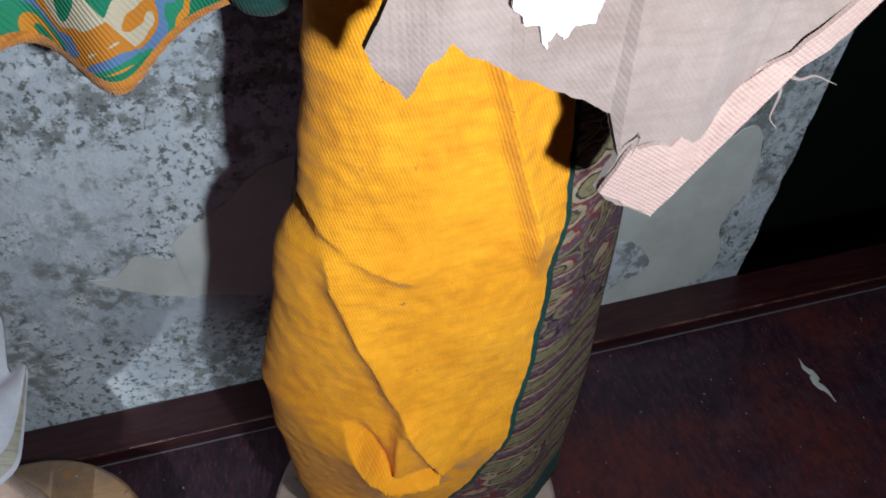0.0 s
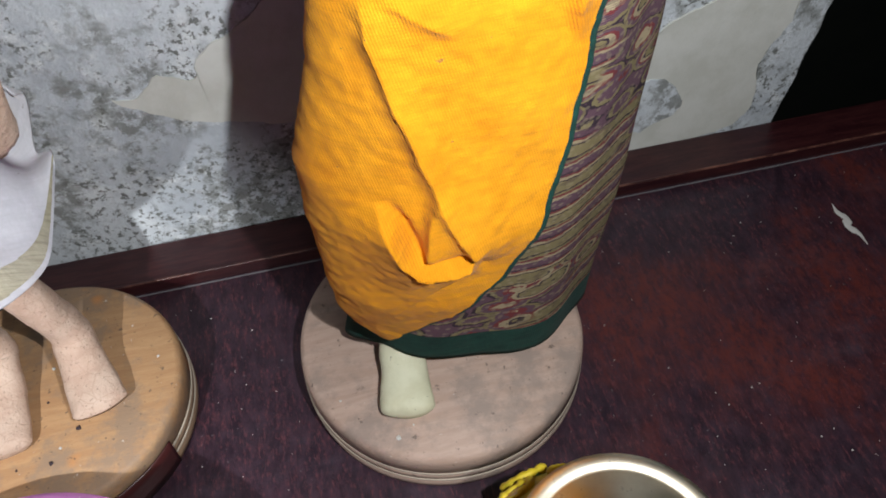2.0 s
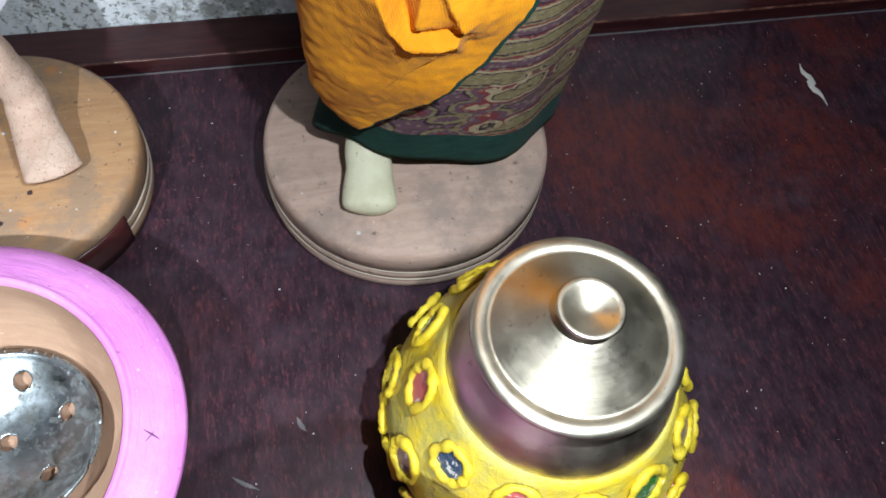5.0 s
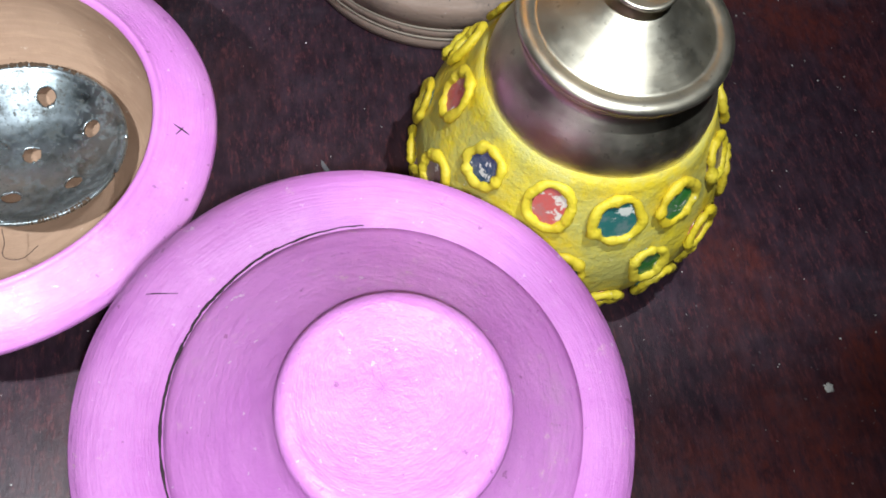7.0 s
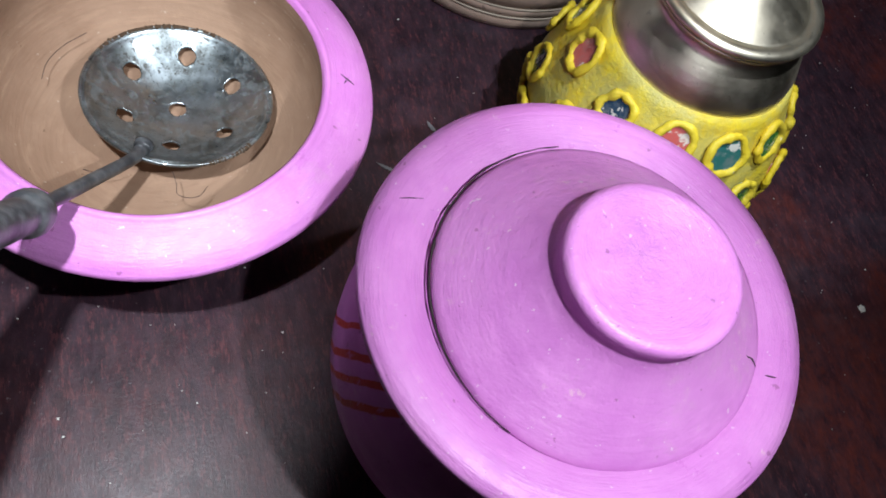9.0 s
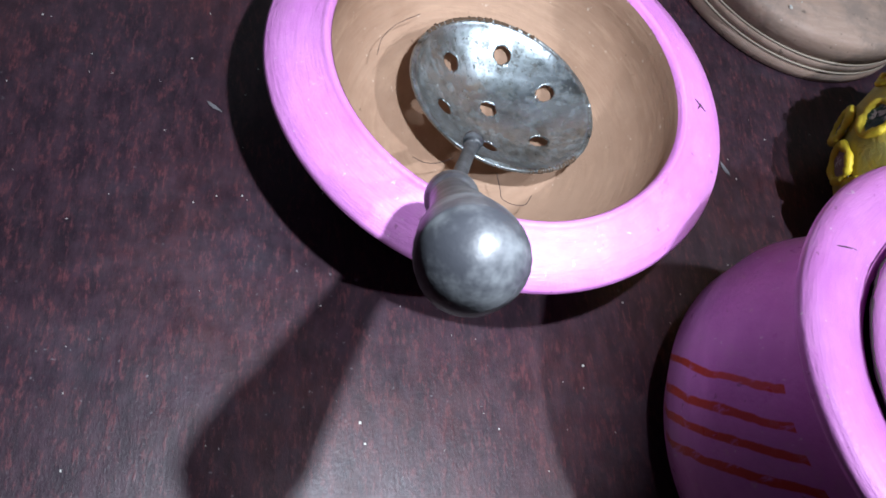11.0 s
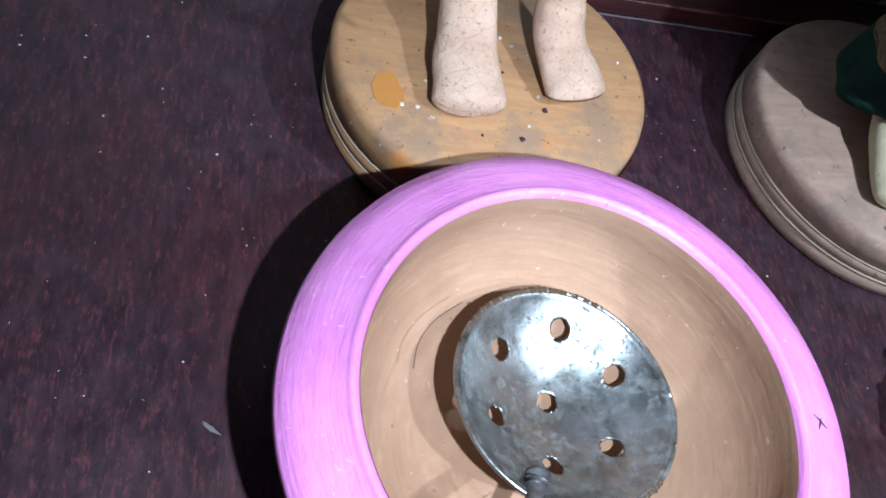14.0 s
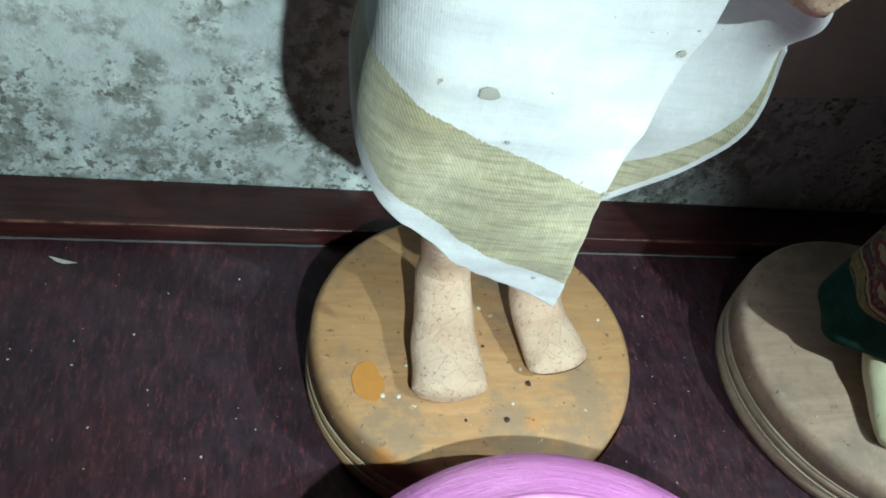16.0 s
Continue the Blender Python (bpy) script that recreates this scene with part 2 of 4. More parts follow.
def cloth(name, a, b, pitch, turn, soil, soil_amount=0.4, rough=0.85, sheen=0.25, rib=0.5, slub=0.5):
    m = Nodes(name, rough, spec=0.2)
    m.set("Sheen Weight", sheen), m.set("Sheen Roughness", 0.5)
    weave = m.wave(0.314 / pitch, 0.6, turn, 2.0)
    cross = m.wave(0.314 / pitch * 0.9, 0.6, (turn[0], turn[1] + 1.45, turn[2]), 2.0)
    c = m.mix(m.step(m.noise(30, 5, 0.65), 0.3, 0.7), a, b)
    c = m.mix(m.math("MULTIPLY", weave, 0.45 * rib), c, m.mix(1.0, c, (0.62, 0.6, 0.58), "MULTIPLY"))
    c = m.mix(m.math("MULTIPLY", m.step(m.noise(700, 3, 0.6, (0.12, 0.12, 1), 0.0, turn), 0.42, 0.66), slub), c, m.mix(1.0, c, (0.55, 0.52, 0.5), "MULTIPLY"))
    c = m.mix(m.math("MULTIPLY", m.step(m.noise(900, 2, 0.6, (1, 1, 0.1), 0.0, turn), 0.45, 0.66), 0.6 * slub), c, m.mix(1.0, c, (1.35, 1.35, 1.4), "MULTIPLY"))
    c = m.mix(m.math("MULTIPLY", m.step(m.noise(13, 6, 0.7), 0.5, 0.75), soil_amount), c, soil)
    c = m.mix(m.math("MULTIPLY", m.step(m.noise(75, 6, 0.75), 0.5, 0.72), 0.5), c, m.mix(1.0, c, (1.18, 1.16, 1.2), "MULTIPLY"))
    c = m.mix(m.math("MULTIPLY", m.step(m.noise(240, 3), 0.71, 0.75), 0.6), c, (0.12, 0.08, 0.05))
    m.bump((weave, 0.0005, rib), (cross, 0.0003, 0.7 * rib), (m.noise(500, 3, 0.7), 0.0004, 0.4), (m.noise(45, 4), 0.002, 0.3))
    return m.done(c)


def paisley():
    """Woven lobes inside lobes, banded by dark outlines, over a jagged ground."""
    m = Nodes("paisley_cloth", 0.9, spec=0.1)
    olive, cream, ink, red, mauve = (0.20, 0.165, 0.085), (0.33, 0.27, 0.17), (0.040, 0.027, 0.036), (0.17, 0.040, 0.042), (0.115, 0.065, 0.085)
    split, join = m.node("ShaderNodeSeparateXYZ"), m.node("ShaderNodeCombineXYZ")
    m.feed(split.inputs[0], m.co)
    wig = m.math("SUBTRACT", m.noise(30, 3, 0.55, (0.7, 0.7, 1.0)), 0.5)
    jag = m.math("SUBTRACT", m.noise(380, 2, 0.6), 0.5)
    along = m.math("ADD", split.outputs[0], m.math("MULTIPLY", split.outputs[1], 0.6))
    tall = m.math("ADD", split.outputs[2], m.math("ADD", m.math("MULTIPLY", wig, 0.013), m.math("MULTIPLY", along, 0.02)))
    m.feed(join.inputs[0], m.math("MULTIPLY", along, 0.42)), m.feed(join.inputs[2], tall)
    lobe = m.node("ShaderNodeTexVoronoi")
    m.feed(lobe.inputs["Vector"], join.outputs[0])
    lobe.inputs["Scale"].default_value, lobe.inputs["Randomness"].default_value = 88, 0.8
    d = m.math("ADD", lobe.outputs[0], m.math("MULTIPLY", jag, 0.10))
    lobes = m.ramp(d, [(0.0, cream), (0.07, red), (0.19, ink), (0.225, olive), (0.36, ink), (0.395, cream), (0.47, red), (0.52, mauve), (0.60, olive), (0.66, ink), (0.70, mauve)], "CONSTANT")
    lines = m.math("FRACT", m.math("ADD", m.math("MULTIPLY", tall, 58.0), m.math("MULTIPLY", jag, 0.10)))
    bands = m.ramp(lines, [(0.0, ink), (0.05, olive), (0.36, ink), (0.40, cream), (0.48, red), (0.54, ink), (0.58, mauve), (0.80, cream), (0.86, red), (0.93, olive)], "CONSTANT")
    c = m.mix(m.step(m.noise(17, 2, 0.5, (0.4, 0.4, 1.5)), 0.47, 0.50), lobes, bands)
    bits = m.cells(360, stretch=(0.8, 0.8, 1.1))
    c = m.mix(m.math("MULTIPLY", m.step(bits, 0.40, 0.30), 0.28), c, (0.36, 0.31, 0.20))
    c = m.mix(m.math("MULTIPLY", m.step(m.noise(300, 3, 0.6, (0.5, 0.5, 1.6)), 0.55, 0.62), 0.38), c, (0.075, 0.045, 0.06))
    weave = m.wave(0.314 / 0.0009, 0.5, (0, 1.57, 0), 2)
    m.bump((weave, 0.0005, 0.5), (bits, 0.0005, 0.4), (m.noise(45, 4), 0.002, 0.3))
    return m.done(c)


def patchwork():
    m = Nodes("printed_cloth", 0.85, spec=0.2)
    n = m.node("ShaderNodeTexVoronoi")
    m.feed(n.inputs["Vector"], m.space((1, 1, 1), (0.3, 0.5, 0.2)))
    n.inputs["Scale"].default_value = 30
    value = m.math("FRACT", m.math("ADD", m.node("ShaderNodeSeparateColor").outputs[0], m.math("MULTIPLY", m.noise(24, 2, 0.4, None, 0.8), 3.0)))
    sep = [x for x in m.t.nodes if x.bl_idname == "ShaderNodeSeparateColor"][0]
    m.feed(sep.inputs[0], n.outputs["Color"])
    c = m.ramp(value, [(0.0, (0.02, 0.16, 0.08)), (0.3, (0.50, 0.20, 0.02)), (0.45, (0.03, 0.2, 0.1)), (0.62, (0.10, 0.17, 0.30)),
                       (0.78, (0.45, 0.17, 0.02)), (0.9, (0.45, 0.38, 0.26))], "CONSTANT")
    m.bump((m.wave(0.314 / 0.0012, 0.5, (0, 0.4, 0), 2), 0.0005, 0.5))
    return m.done(c)


def clay_skin():
    m = Nodes("painted_clay_skin", 0.75, spec=0.3)
    c = m.mix(m.step(m.noise(60, 6, 0.7), 0.3, 0.7), (0.48, 0.33, 0.25), (0.58, 0.44, 0.35))
    crack = m.step(m.cells(130, "DISTANCE_TO_EDGE"), 0.0, 0.03)
    c = m.mix(m.math("MULTIPLY", m.math("SUBTRACT", 1.0, crack), 0.25), c, (0.28, 0.16, 0.1))
    c = m.mix(m.math("MULTIPLY", m.step(m.noise(620, 3, 0.65), 0.60, 0.68), 0.55), c, (0.12, 0.075, 0.05))
    m.bump((m.noise(140, 6, 0.75), 0.0016, 0.7), (m.noise(520, 3, 0.7), 0.0006, 0.7), (crack, 0.0004, 0.4))
    return m.done(c)


def pale_paint():
    m = Nodes("pale_cream_paint", 0.6, spec=0.35)
    c = m.mix(m.step(m.noise(50, 5, 0.7), 0.3, 0.7), (0.56, 0.54, 0.37), (0.66, 0.65, 0.47))
    c = m.mix(m.math("MULTIPLY", m.step(m.noise(330, 3), 0.67, 0.72), 0.7), c, (0.1, 0.09, 0.06))
    m.bump((m.noise(120, 5), 0.0012, 0.5))
    return m.done(c)


def brass():
    m = Nodes("tarnished_brass", 0.24, 1.0)
    c = m.mix(m.step(m.noise(30, 6, 0.7), 0.35, 0.7), (0.60, 0.54, 0.42), (0.72, 0.67, 0.55))
    c = m.mix(m.math("MULTIPLY", m.step(m.noise(240, 4, 0.7), 0.6, 0.7), 0.5), c, (0.26, 0.21, 0.14))
    m.set("Roughness", m.ramp(m.noise(80, 5, 0.7), [(0.3, (0.32,) * 3), (0.75, (0.50,) * 3)]))
    m.bump((m.noise(90, 3, 0.6, (0.3, 0.3, 30)), 0.00015, 0.35), (m.noise(60, 4), 0.0004, 0.2))
    return m.done(c)


def steel():
    m = Nodes("worn_steel", 0.4, 1.0)
    c = m.mix(m.step(m.noise(50, 6, 0.75), 0.42, 0.62), (0.40, 0.45, 0.48), (0.20, 0.225, 0.23))
    rust = m.math("MAXIMUM", m.step(m.noise(420, 4, 0.7), 0.56, 0.61), m.math("MULTIPLY", m.step(m.noise(110, 6, 0.8), 0.51, 0.62), 0.75))
    c = m.mix(m.math("MULTIPLY", rust, 0.85), c, (0.035, 0.03, 0.022))
    m.set("Metallic", m.math("SUBTRACT", 1.0, m.math("MULTIPLY", rust, 0.85)))
    m.set("Roughness", m.ramp(m.noise(70, 5, 0.7), [(0.3, (0.26,) * 3), (0.75, (0.46,) * 3)]))
    m.bump((m.noise(160, 4), 0.0003, 0.4), (m.noise(40, 2), 0.0006, 0.3))
    return m.done(c)


def grip_black():
    m = Nodes("worn_dark_grip", 0.42, spec=0.5)
    c = m.mix(m.step(m.noise(45, 5, 0.7), 0.4, 0.65), (0.028, 0.029, 0.034), (0.115, 0.12, 0.125))
    m.bump((m.noise(120, 4), 0.0006, 0.4))
    return m.done(c)


def yellow_clay(name, worn):
    m = Nodes(name, 0.55, spec=0.45)
    c = m.mix(m.step(m.noise(45, 5, 0.7), 0.3, 0.7), (0.60, 0.43, 0.01), (0.72, 0.58, 0.03))
    c = m.mix(m.math("MULTIPLY", m.step(m.noise(30, 6, 0.75), 0.36, 0.60), worn), c, (0.43, 0.385, 0.10))
    c = m.mix(m.math("MULTIPLY", m.step(m.noise(150, 5, 0.75), 0.66, 0.72), 0.8), c, (0.74, 0.72, 0.60))
    m.bump((m.noise(70, 5, 0.7), 0.0025, 0.6), (m.noise(260, 4, 0.7, (1, 1, 2)), 0.0008, 0.5))
    return m.done(c)


def glaze(name, colour, rough=0.18):
    m = Nodes(name, rough, spec=0.6, coat=0.4)
    c = m.mix(m.step(m.noise(160, 5, 0.7), 0.42, 0.7), colour, tuple(0.55 * v + 0.1 for v in colour))
    c = m.mix(m.math("MULTIPLY", m.step(m.noise(170, 4, 0.7), 0.57, 0.62), 0.85), c, (0.66, 0.64, 0.58))
    m.bump((m.noise(150, 3), 0.0006, 0.5))
    return m.done(c)


def plain(name, colour, rough=0.7, depth=0.0004):
    m = Nodes(name, rough)
    c = m.mix(m.noise(180, 4), tuple(v * 0.75 for v in colour), colour)
    m.bump((m.noise(300, 3), depth, 0.5))
    return m.done(c)


def lit_edge_wear():
    # brown wear, and the edge's highlight painted in as lighter brown
    m = Nodes("worn_lit_edge_wood", 0.4)
    c = m.mix(m.step(m.noise(25, 6, 0.75), 0.42, 0.62), (0.04, 0.012, 0.012), (0.20, 0.085, 0.06))
    return m.done(c)


TABLE, STRIP, PLASTER, FLAKE, DARK, ROOM = table_wood(), strip_wood(), plaster(), flake_paint(), dark_surface(), room_paint()
PINK = pink_paint("pink_paint")
PINK_STRIPED = pink_paint("pink_paint_with_red_strokes", [(0.0228, 0.0017), (0.0115, 0.0018), (0.0025, 0.0018), (-0.0073, 0.0019)])
CLAY, WOOD_WARM, WOOD_PALE = bare_clay(), disc_wood("honey_wood", True), disc_wood("pale_wood", False)
YELLOW = cloth("yellow_cotton", (0.63, 0.24, 0.004), (0.77, 0.325, 0.009), 0.0009, (0, 0.25, 0), (0.40, 0.125, 0.005), 0.9, sheen=0.06, rib=0.28, slub=0.2)
GREEN = cloth("dark_green_cotton", (0.006, 0.035, 0.027), (0.012, 0.055, 0.042), 0.0009, (0, 0.2, 0), (0.014, 0.03, 0.025), 0.4, sheen=0.02, rib=0.3)
WHITE = cloth("white_cotton", (0.40, 0.40, 0.43), (0.49, 0.49, 0.52), 0.0006, (0, 0.1, 0), (0.46, 0.45, 0.43), 0.5, sheen=0.1, rib=0.08, slub=0.12)
KHAKI = cloth("khaki_band", (0.25, 0.23, 0.155), (0.35, 0.325, 0.235), 0.0008, (0, 0.5, 0), (0.20, 0.17, 0.10), 0.7, rib=0.2, slub=0.6)
PINKCLOTH = cloth("dusty_pink_cloth", (0.150, 0.108, 0.090), (0.215, 0.165, 0.140), 0.0009, (0, 0.6, 0), (0.095, 0.070, 0.056), 1.0, rib=0.15, slub=0.15)
# lighter pink for the turned edge: its facing the light is put into the colour
PINKHEM = cloth("lit_pink_cloth", (0.29, 0.190, 0.158), (0.35, 0.235, 0.195), 0.0009, (0, 0.9, 0), (0.22, 0.150, 0.122), 0.6, rib=0.4, slub=0.15)
# white that holds the torch's blown highlight on the torn cloth
HOT_SPOT = plain("blown_white", (0.85, 0.85, 0.83), 0.6)
MAROON = plain("maroon_lacquer", (0.11, 0.012, 0.012), 0.35)
PAISLEY, PRINT, SKIN, PALE = paisley(), patchwork(), clay_skin(), pale_paint()
BRASS, STEEL, GRIP = brass(), steel(), grip_black()
YCLAY, YBODY = yellow_clay("yellow_painted_clay", 0.2), yellow_clay("worn_yellow_paint", 1.0)
LIT_EDGEWEAR = lit_edge_wear()
RUST = plain("brown_rust", (0.075, 0.045, 0.025), 0.95, 0.0012)
DUST = plain("grey_dust", (0.17, 0.16, 0.17), 0.95)
VARNISH = plain("orange_varnish", (0.50, 0.225, 0.055), 0.5)
STAIN = plain("grey_stain", (0.25, 0.24, 0.22), 0.9)
LINT = plain("pale_lint", (0.62, 0.6, 0.56), 0.9)
SCUFF = plain("dark_mark", (0.035, 0.02, 0.025), 0.8)
TAPE = plain("dark_label", (0.05, 0.012, 0.012), 0.3)
RIBLINE = plain("pale_groove", (0.5, 0.42, 0.33), 0.7)


# mesh helpers ----------------------------------------------------------------
def link(name, bm, materials, parent=None, label="", smooth=True):
    bmesh.ops.recalc_face_normals(bm, faces=bm.faces)
    me = bpy.data.meshes.new(name)
    bm.to_mesh(me)
    bm.free()
    for mt in (materials if isinstance(materials, (list, tuple)) else [materials]):
        me.materials.append(mt)
    if smooth:
        me.polygons.foreach_set("use_smooth", [True] * len(me.polygons))
    ob = new(name, me)
    ob.parent = parent
    if label:
        ob["label"] = label
    return ob


def part(name, bm, material, parent, label="", smooth=True):
    return link(name, bm, material, parent, label, smooth)


def thing(name, at, label, category, group="", kind=""):
    ob = new(name)
    ob.location = at
    ob.empty_display_size = 0.02
    return tagged(ob, label, category, group, kind)


def spline(points, n):
    """n points of a smooth line through the control points."""
    p = [Vector(q) for q in points]
    p = [2 * p[0] - p[1], *p, 2 * p[-1] - p[-2]]
    out = []
    for k in range(n):
        s = k / (n - 1) * (len(p) - 3)
        i = min(int(s), len(p) - 4)
        u = s - i
        a, b, c, d = p[i:i + 4]
        out.append(0.5 * ((2 * b) + (c - a) * u + (2 * a - 5 * b + 4 * c - d) * u * u + (3 * b - a - 3 * c + d) * u ** 3))
    return out


def curve(keys):
    """A smooth function from (place, value) pairs."""
    xs, ys = [k[0] for k in keys], [k[1] for k in keys]

    def f(x):
        if x <= xs[0]:
            return ys[0]
        for i in range(1, len(xs)):
            if x <= xs[i]:
                u = (x - xs[i - 1]) / (xs[i] - xs[i - 1])
                u = u * u * (3 - 2 * u) * 0.5 + u * 0.5
                return ys[i - 1] + (ys[i] - ys[i - 1]) * u
        return ys[-1]
    return f


def lathe(profile, n=96, wobble=0.0, seed=0.0, closed=False, smooth=0):
    """A turned form from (radius, height) pairs; a radius of 0 closes it."""
    if smooth:
        profile = [(max(q.x, 0), q.y) for q in spline([(r, z, 0) for r, z in profile], smooth)]
    bm = bmesh.new()
    rings = []
    for r, z in profile:
        if r < 1e-6:
            rings.append([bm.verts.new((0, 0, z))])
            continue
        ring = []
        for k in range(n):
            a = 2 * math.pi * k / n
            f = 1 + wobble * noise.noise((math.cos(a) * 1.3 + seed, math.sin(a) * 1.3, z * 22))
            ring.append(bm.verts.new((r * f * math.cos(a), r * f * math.sin(a), z + wobble * 0.02 * noise.noise((math.cos(a) + seed, math.sin(a), 3)))))
        rings.append(ring)
    if closed:
        rings.append(rings[0])
    for a, b in zip(rings, rings[1:]):
        for k in range(n):
            j = (k + 1) % n
            if len(a) == 1 and len(b) == 1:
                continue
            if len(a) == 1:
                bm.faces.new((a[0], b[k], b[j]))
            elif len(b) == 1:
                bm.faces.new((a[k], b[0], a[j]))
            else:
                bm.faces.new((a[k], b[k], b[j], a[j]))
    return bm


def box(bm, low, high, bevel=0.0, slot=0):
    made = bmesh.ops.create_cube(bm, size=1)["verts"]
    c = [(a + b) / 2 for a, b in zip(low, high)]
    s = [b - a for a, b in zip(low, high)]
    for v in made:
        v.co = Vector([c[i] + v.co[i] * s[i] for i in range(3)])
    faces = {f for v in made for f in v.link_faces}
    for f in faces:
        f.material_index = slot
    if bevel:
        edges = list({e for v in made for e in v.link_edges})
        bmesh.ops.bevel(bm, geom=edges, offset=bevel, segments=3, affect="EDGES", profile=0.6)
    return bm


def sheet(bm, f, nu, nv, paint=None):
    """A cloth with thickness: f(u, v, o) gives its outer (o=0) and inner (o=1) side."""
    sides = []
    for o in (0, 1):
        sides.append([[bm.verts.new(f(i / nu, j / nv, o)) for i in range(nu + 1)] for j in range(nv + 1)])
    for o, g in enumerate(sides):
        for j in range(nv):
            for i in range(nu):
                q = (g[j][i], g[j][i + 1], g[j + 1][i + 1], g[j + 1][i])
                face = bm.faces.new(q if o == 0 else q[::-1])
                face.material_index = paint((i + 0.5) / nu, (j + 0.5) / nv) if paint else 0
    a, b = sides
    rim = [(0, i) for i in range(nu + 1)] + [(j, nu) for j in range(1, nv + 1)] + [(nv, i) for i in range(nu - 1, -1, -1)] + [(j, 0) for j in range(nv - 1, 0, -1)]
    for (j, i), (l, k) in zip(rim, rim[1:] + rim[:1]):
        face = bm.faces.new((a[j][i], b[j][i], b[l][k], a[l][k]))
        face.material_index = paint(min(max((i + k) / 2 / nu, 0.001), 0.999), min(max((j + l) / 2 / nv, 0.001), 0.999)) if paint else 0


def tube(bm, path, radius, n=20, slot=0, flat=1.0, rough=0.0, caps=True, across=None):
    """A round limb along a path; radius(s) with s from 0 to 1."""
    rings = []
    for k, p in enumerate(path):
        a, b = path[max(k - 1, 0)], path[min(k + 1, len(path) - 1)]
        d = (b - a).normalized()
        side = d.cross(Vector((0.02, 1, 0.05)) if abs(d.y) < 0.9 else Vector((1, 0, 0))).normalized()
        if across is not None:
            side = (across - d * across.dot(d)).normalized()
        up = side.cross(d)
        f = flat(k / (len(path) - 1)) if callable(flat) else flat
        r = radius(k / (len(path) - 1))
        ring = []
        for q in range(n):
            t = 2 * math.pi * q / n
            w = side * (math.cos(t) * r) + up * (math.sin(t) * r * f)
            w *= 1 + rough * noise.noise((p + w) * 90)
            ring.append(bm.verts.new(p + w))
        rings.append(ring)
    for a, b in zip(rings, rings[1:]):
        for q in range(n):
            bm.faces.new((a[q], a[(q + 1) % n], b[(q + 1) % n], b[q])).material_index = slot
    if caps:
        for ring, p in ((rings[0], path[0]), (rings[-1], path[-1])):
            c = bm.verts.new(p)
            for q in range(n):
                bm.faces.new((ring[q], ring[(q + 1) % n], c)).material_index = slot


# setting -----------------------------------------------------------------------
def plain_wall(name, low, high, material):
    ob = link(name, box(bmesh.new(), low, high), material, smooth=False)
    return tagged(ob, kind="structure")


WALL_Y = 0.331
EDGE = 0.329


def wall_with_edge():
    """The plastered wall, whose broken end leans a little."""
    bm = bmesh.new()
    zs = [-0.75 + 0.012 * k for k in range(250)]
    rows = []
    for z in zs:
        x = EDGE + 0.12 * min(max(z, 0), 0.5) + 0.0018 * noise.noise((z * 60, 1, 2)) + 0.001 * noise.noise((z * 200, 5, 2))
        rows.append([bm.verts.new(p) for p in ((-1.6, WALL_Y, z), (x - 0.004, WALL_Y, z), (x, WALL_Y + 0.004, z), (x, WALL_Y + 0.14, z), (-1.6, WALL_Y + 0.14, z))])
    for a, b in zip(rows, rows[1:]):
        for k in range(5):
            j = (k + 1) % 5
            bm.faces.new((a[k], a[j], b[j], b[k]))
    bm.faces.new(rows[0]), bm.faces.new(rows[-1])
    return tagged(link("wall_north", bm, PLASTER, smooth=False), kind="structure")


WALL = wall_with_edge()


def flake(outline, seed, material=None, proud=0.0009):
    """A patch of an older paint layer, with a ragged edge."""
    bm = bmesh.new()
    rim, front = [], []
    line = spline([(x, 0, z) for x, z in outline + outline[:1]], 14 * len(outline))[:-1]
    cx, cz = sum(q.x for q in line) / len(line), sum(q.z for q in line) / len(line)
    for q in line:
        x = q.x + 0.0016 * noise.noise((q.x * 140, q.z * 140, seed)) + 0.0006 * noise.noise((q.x * 600, q.z * 600, seed))
        z = q.z + 0.0016 * noise.noise((q.x * 140, q.z * 140, seed + 9)) + 0.0006 * noise.noise((q.x * 600, q.z * 600, seed + 9))
        rim.append(bm.verts.new((x, WALL_Y + 0.0005, z)))
        front.append(bm.verts.new((x + 0.012 * (cx - x), WALL_Y - proud, z + 0.012 * (cz - z))))
    n = len(rim)
    for k in range(n):
        j = (k + 1) % n
        bm.faces.new((rim[k], rim[j], front[j], front[k]))
    bm.faces.new(front)
    bmesh.ops.triangulate(bm, faces=[f for f in bm.faces if len(f.verts) > 4])
    return part("paint_layer", bm, material or FLAKE, WALL, "cream older paint layer", smooth=False)


flake([(-0.0616, 0.1172), (-0.0496, 0.1173), (-0.0369, 0.1273), (-0.0197, 0.1219), (-0.0125, 0.136), (0.0141, 0.1517), (0.0321, 0.1674), (0.0559, 0.1752), (0.10, 0.178), (0.11, 0.10), (0.0295, 0.0833), (0.001, 0.0892), (-0.0328, 0.0983)], 1.7)
flake([(0.19, 0.07), (0.2277, 0.0949), (0.2391, 0.1051), (0.2666, 0.116), (0.2848, 0.1288), (0.3059, 0.1377), (0.3142, 0.12), (0.3146, 0.0919), (0.3022, 0.064), (0.3059, 0.0259), (0.2815, 0.0094), (0.2, 0.0120)], 4.2)
flake([(0.222, 0.066), (0.2403, 0.0640), (0.2538, 0.0494), (0.2542, 0.0372), (0.2419, 0.0304), (0.228, 0.0251), (0.212, 0.045)], 7.7, PLASTER, 0.0016)
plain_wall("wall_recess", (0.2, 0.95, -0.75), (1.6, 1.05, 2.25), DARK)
plain_wall("wall_east", (1.6, -1.6, -0.75), (1.7, 1.05, 2.25), ROOM)
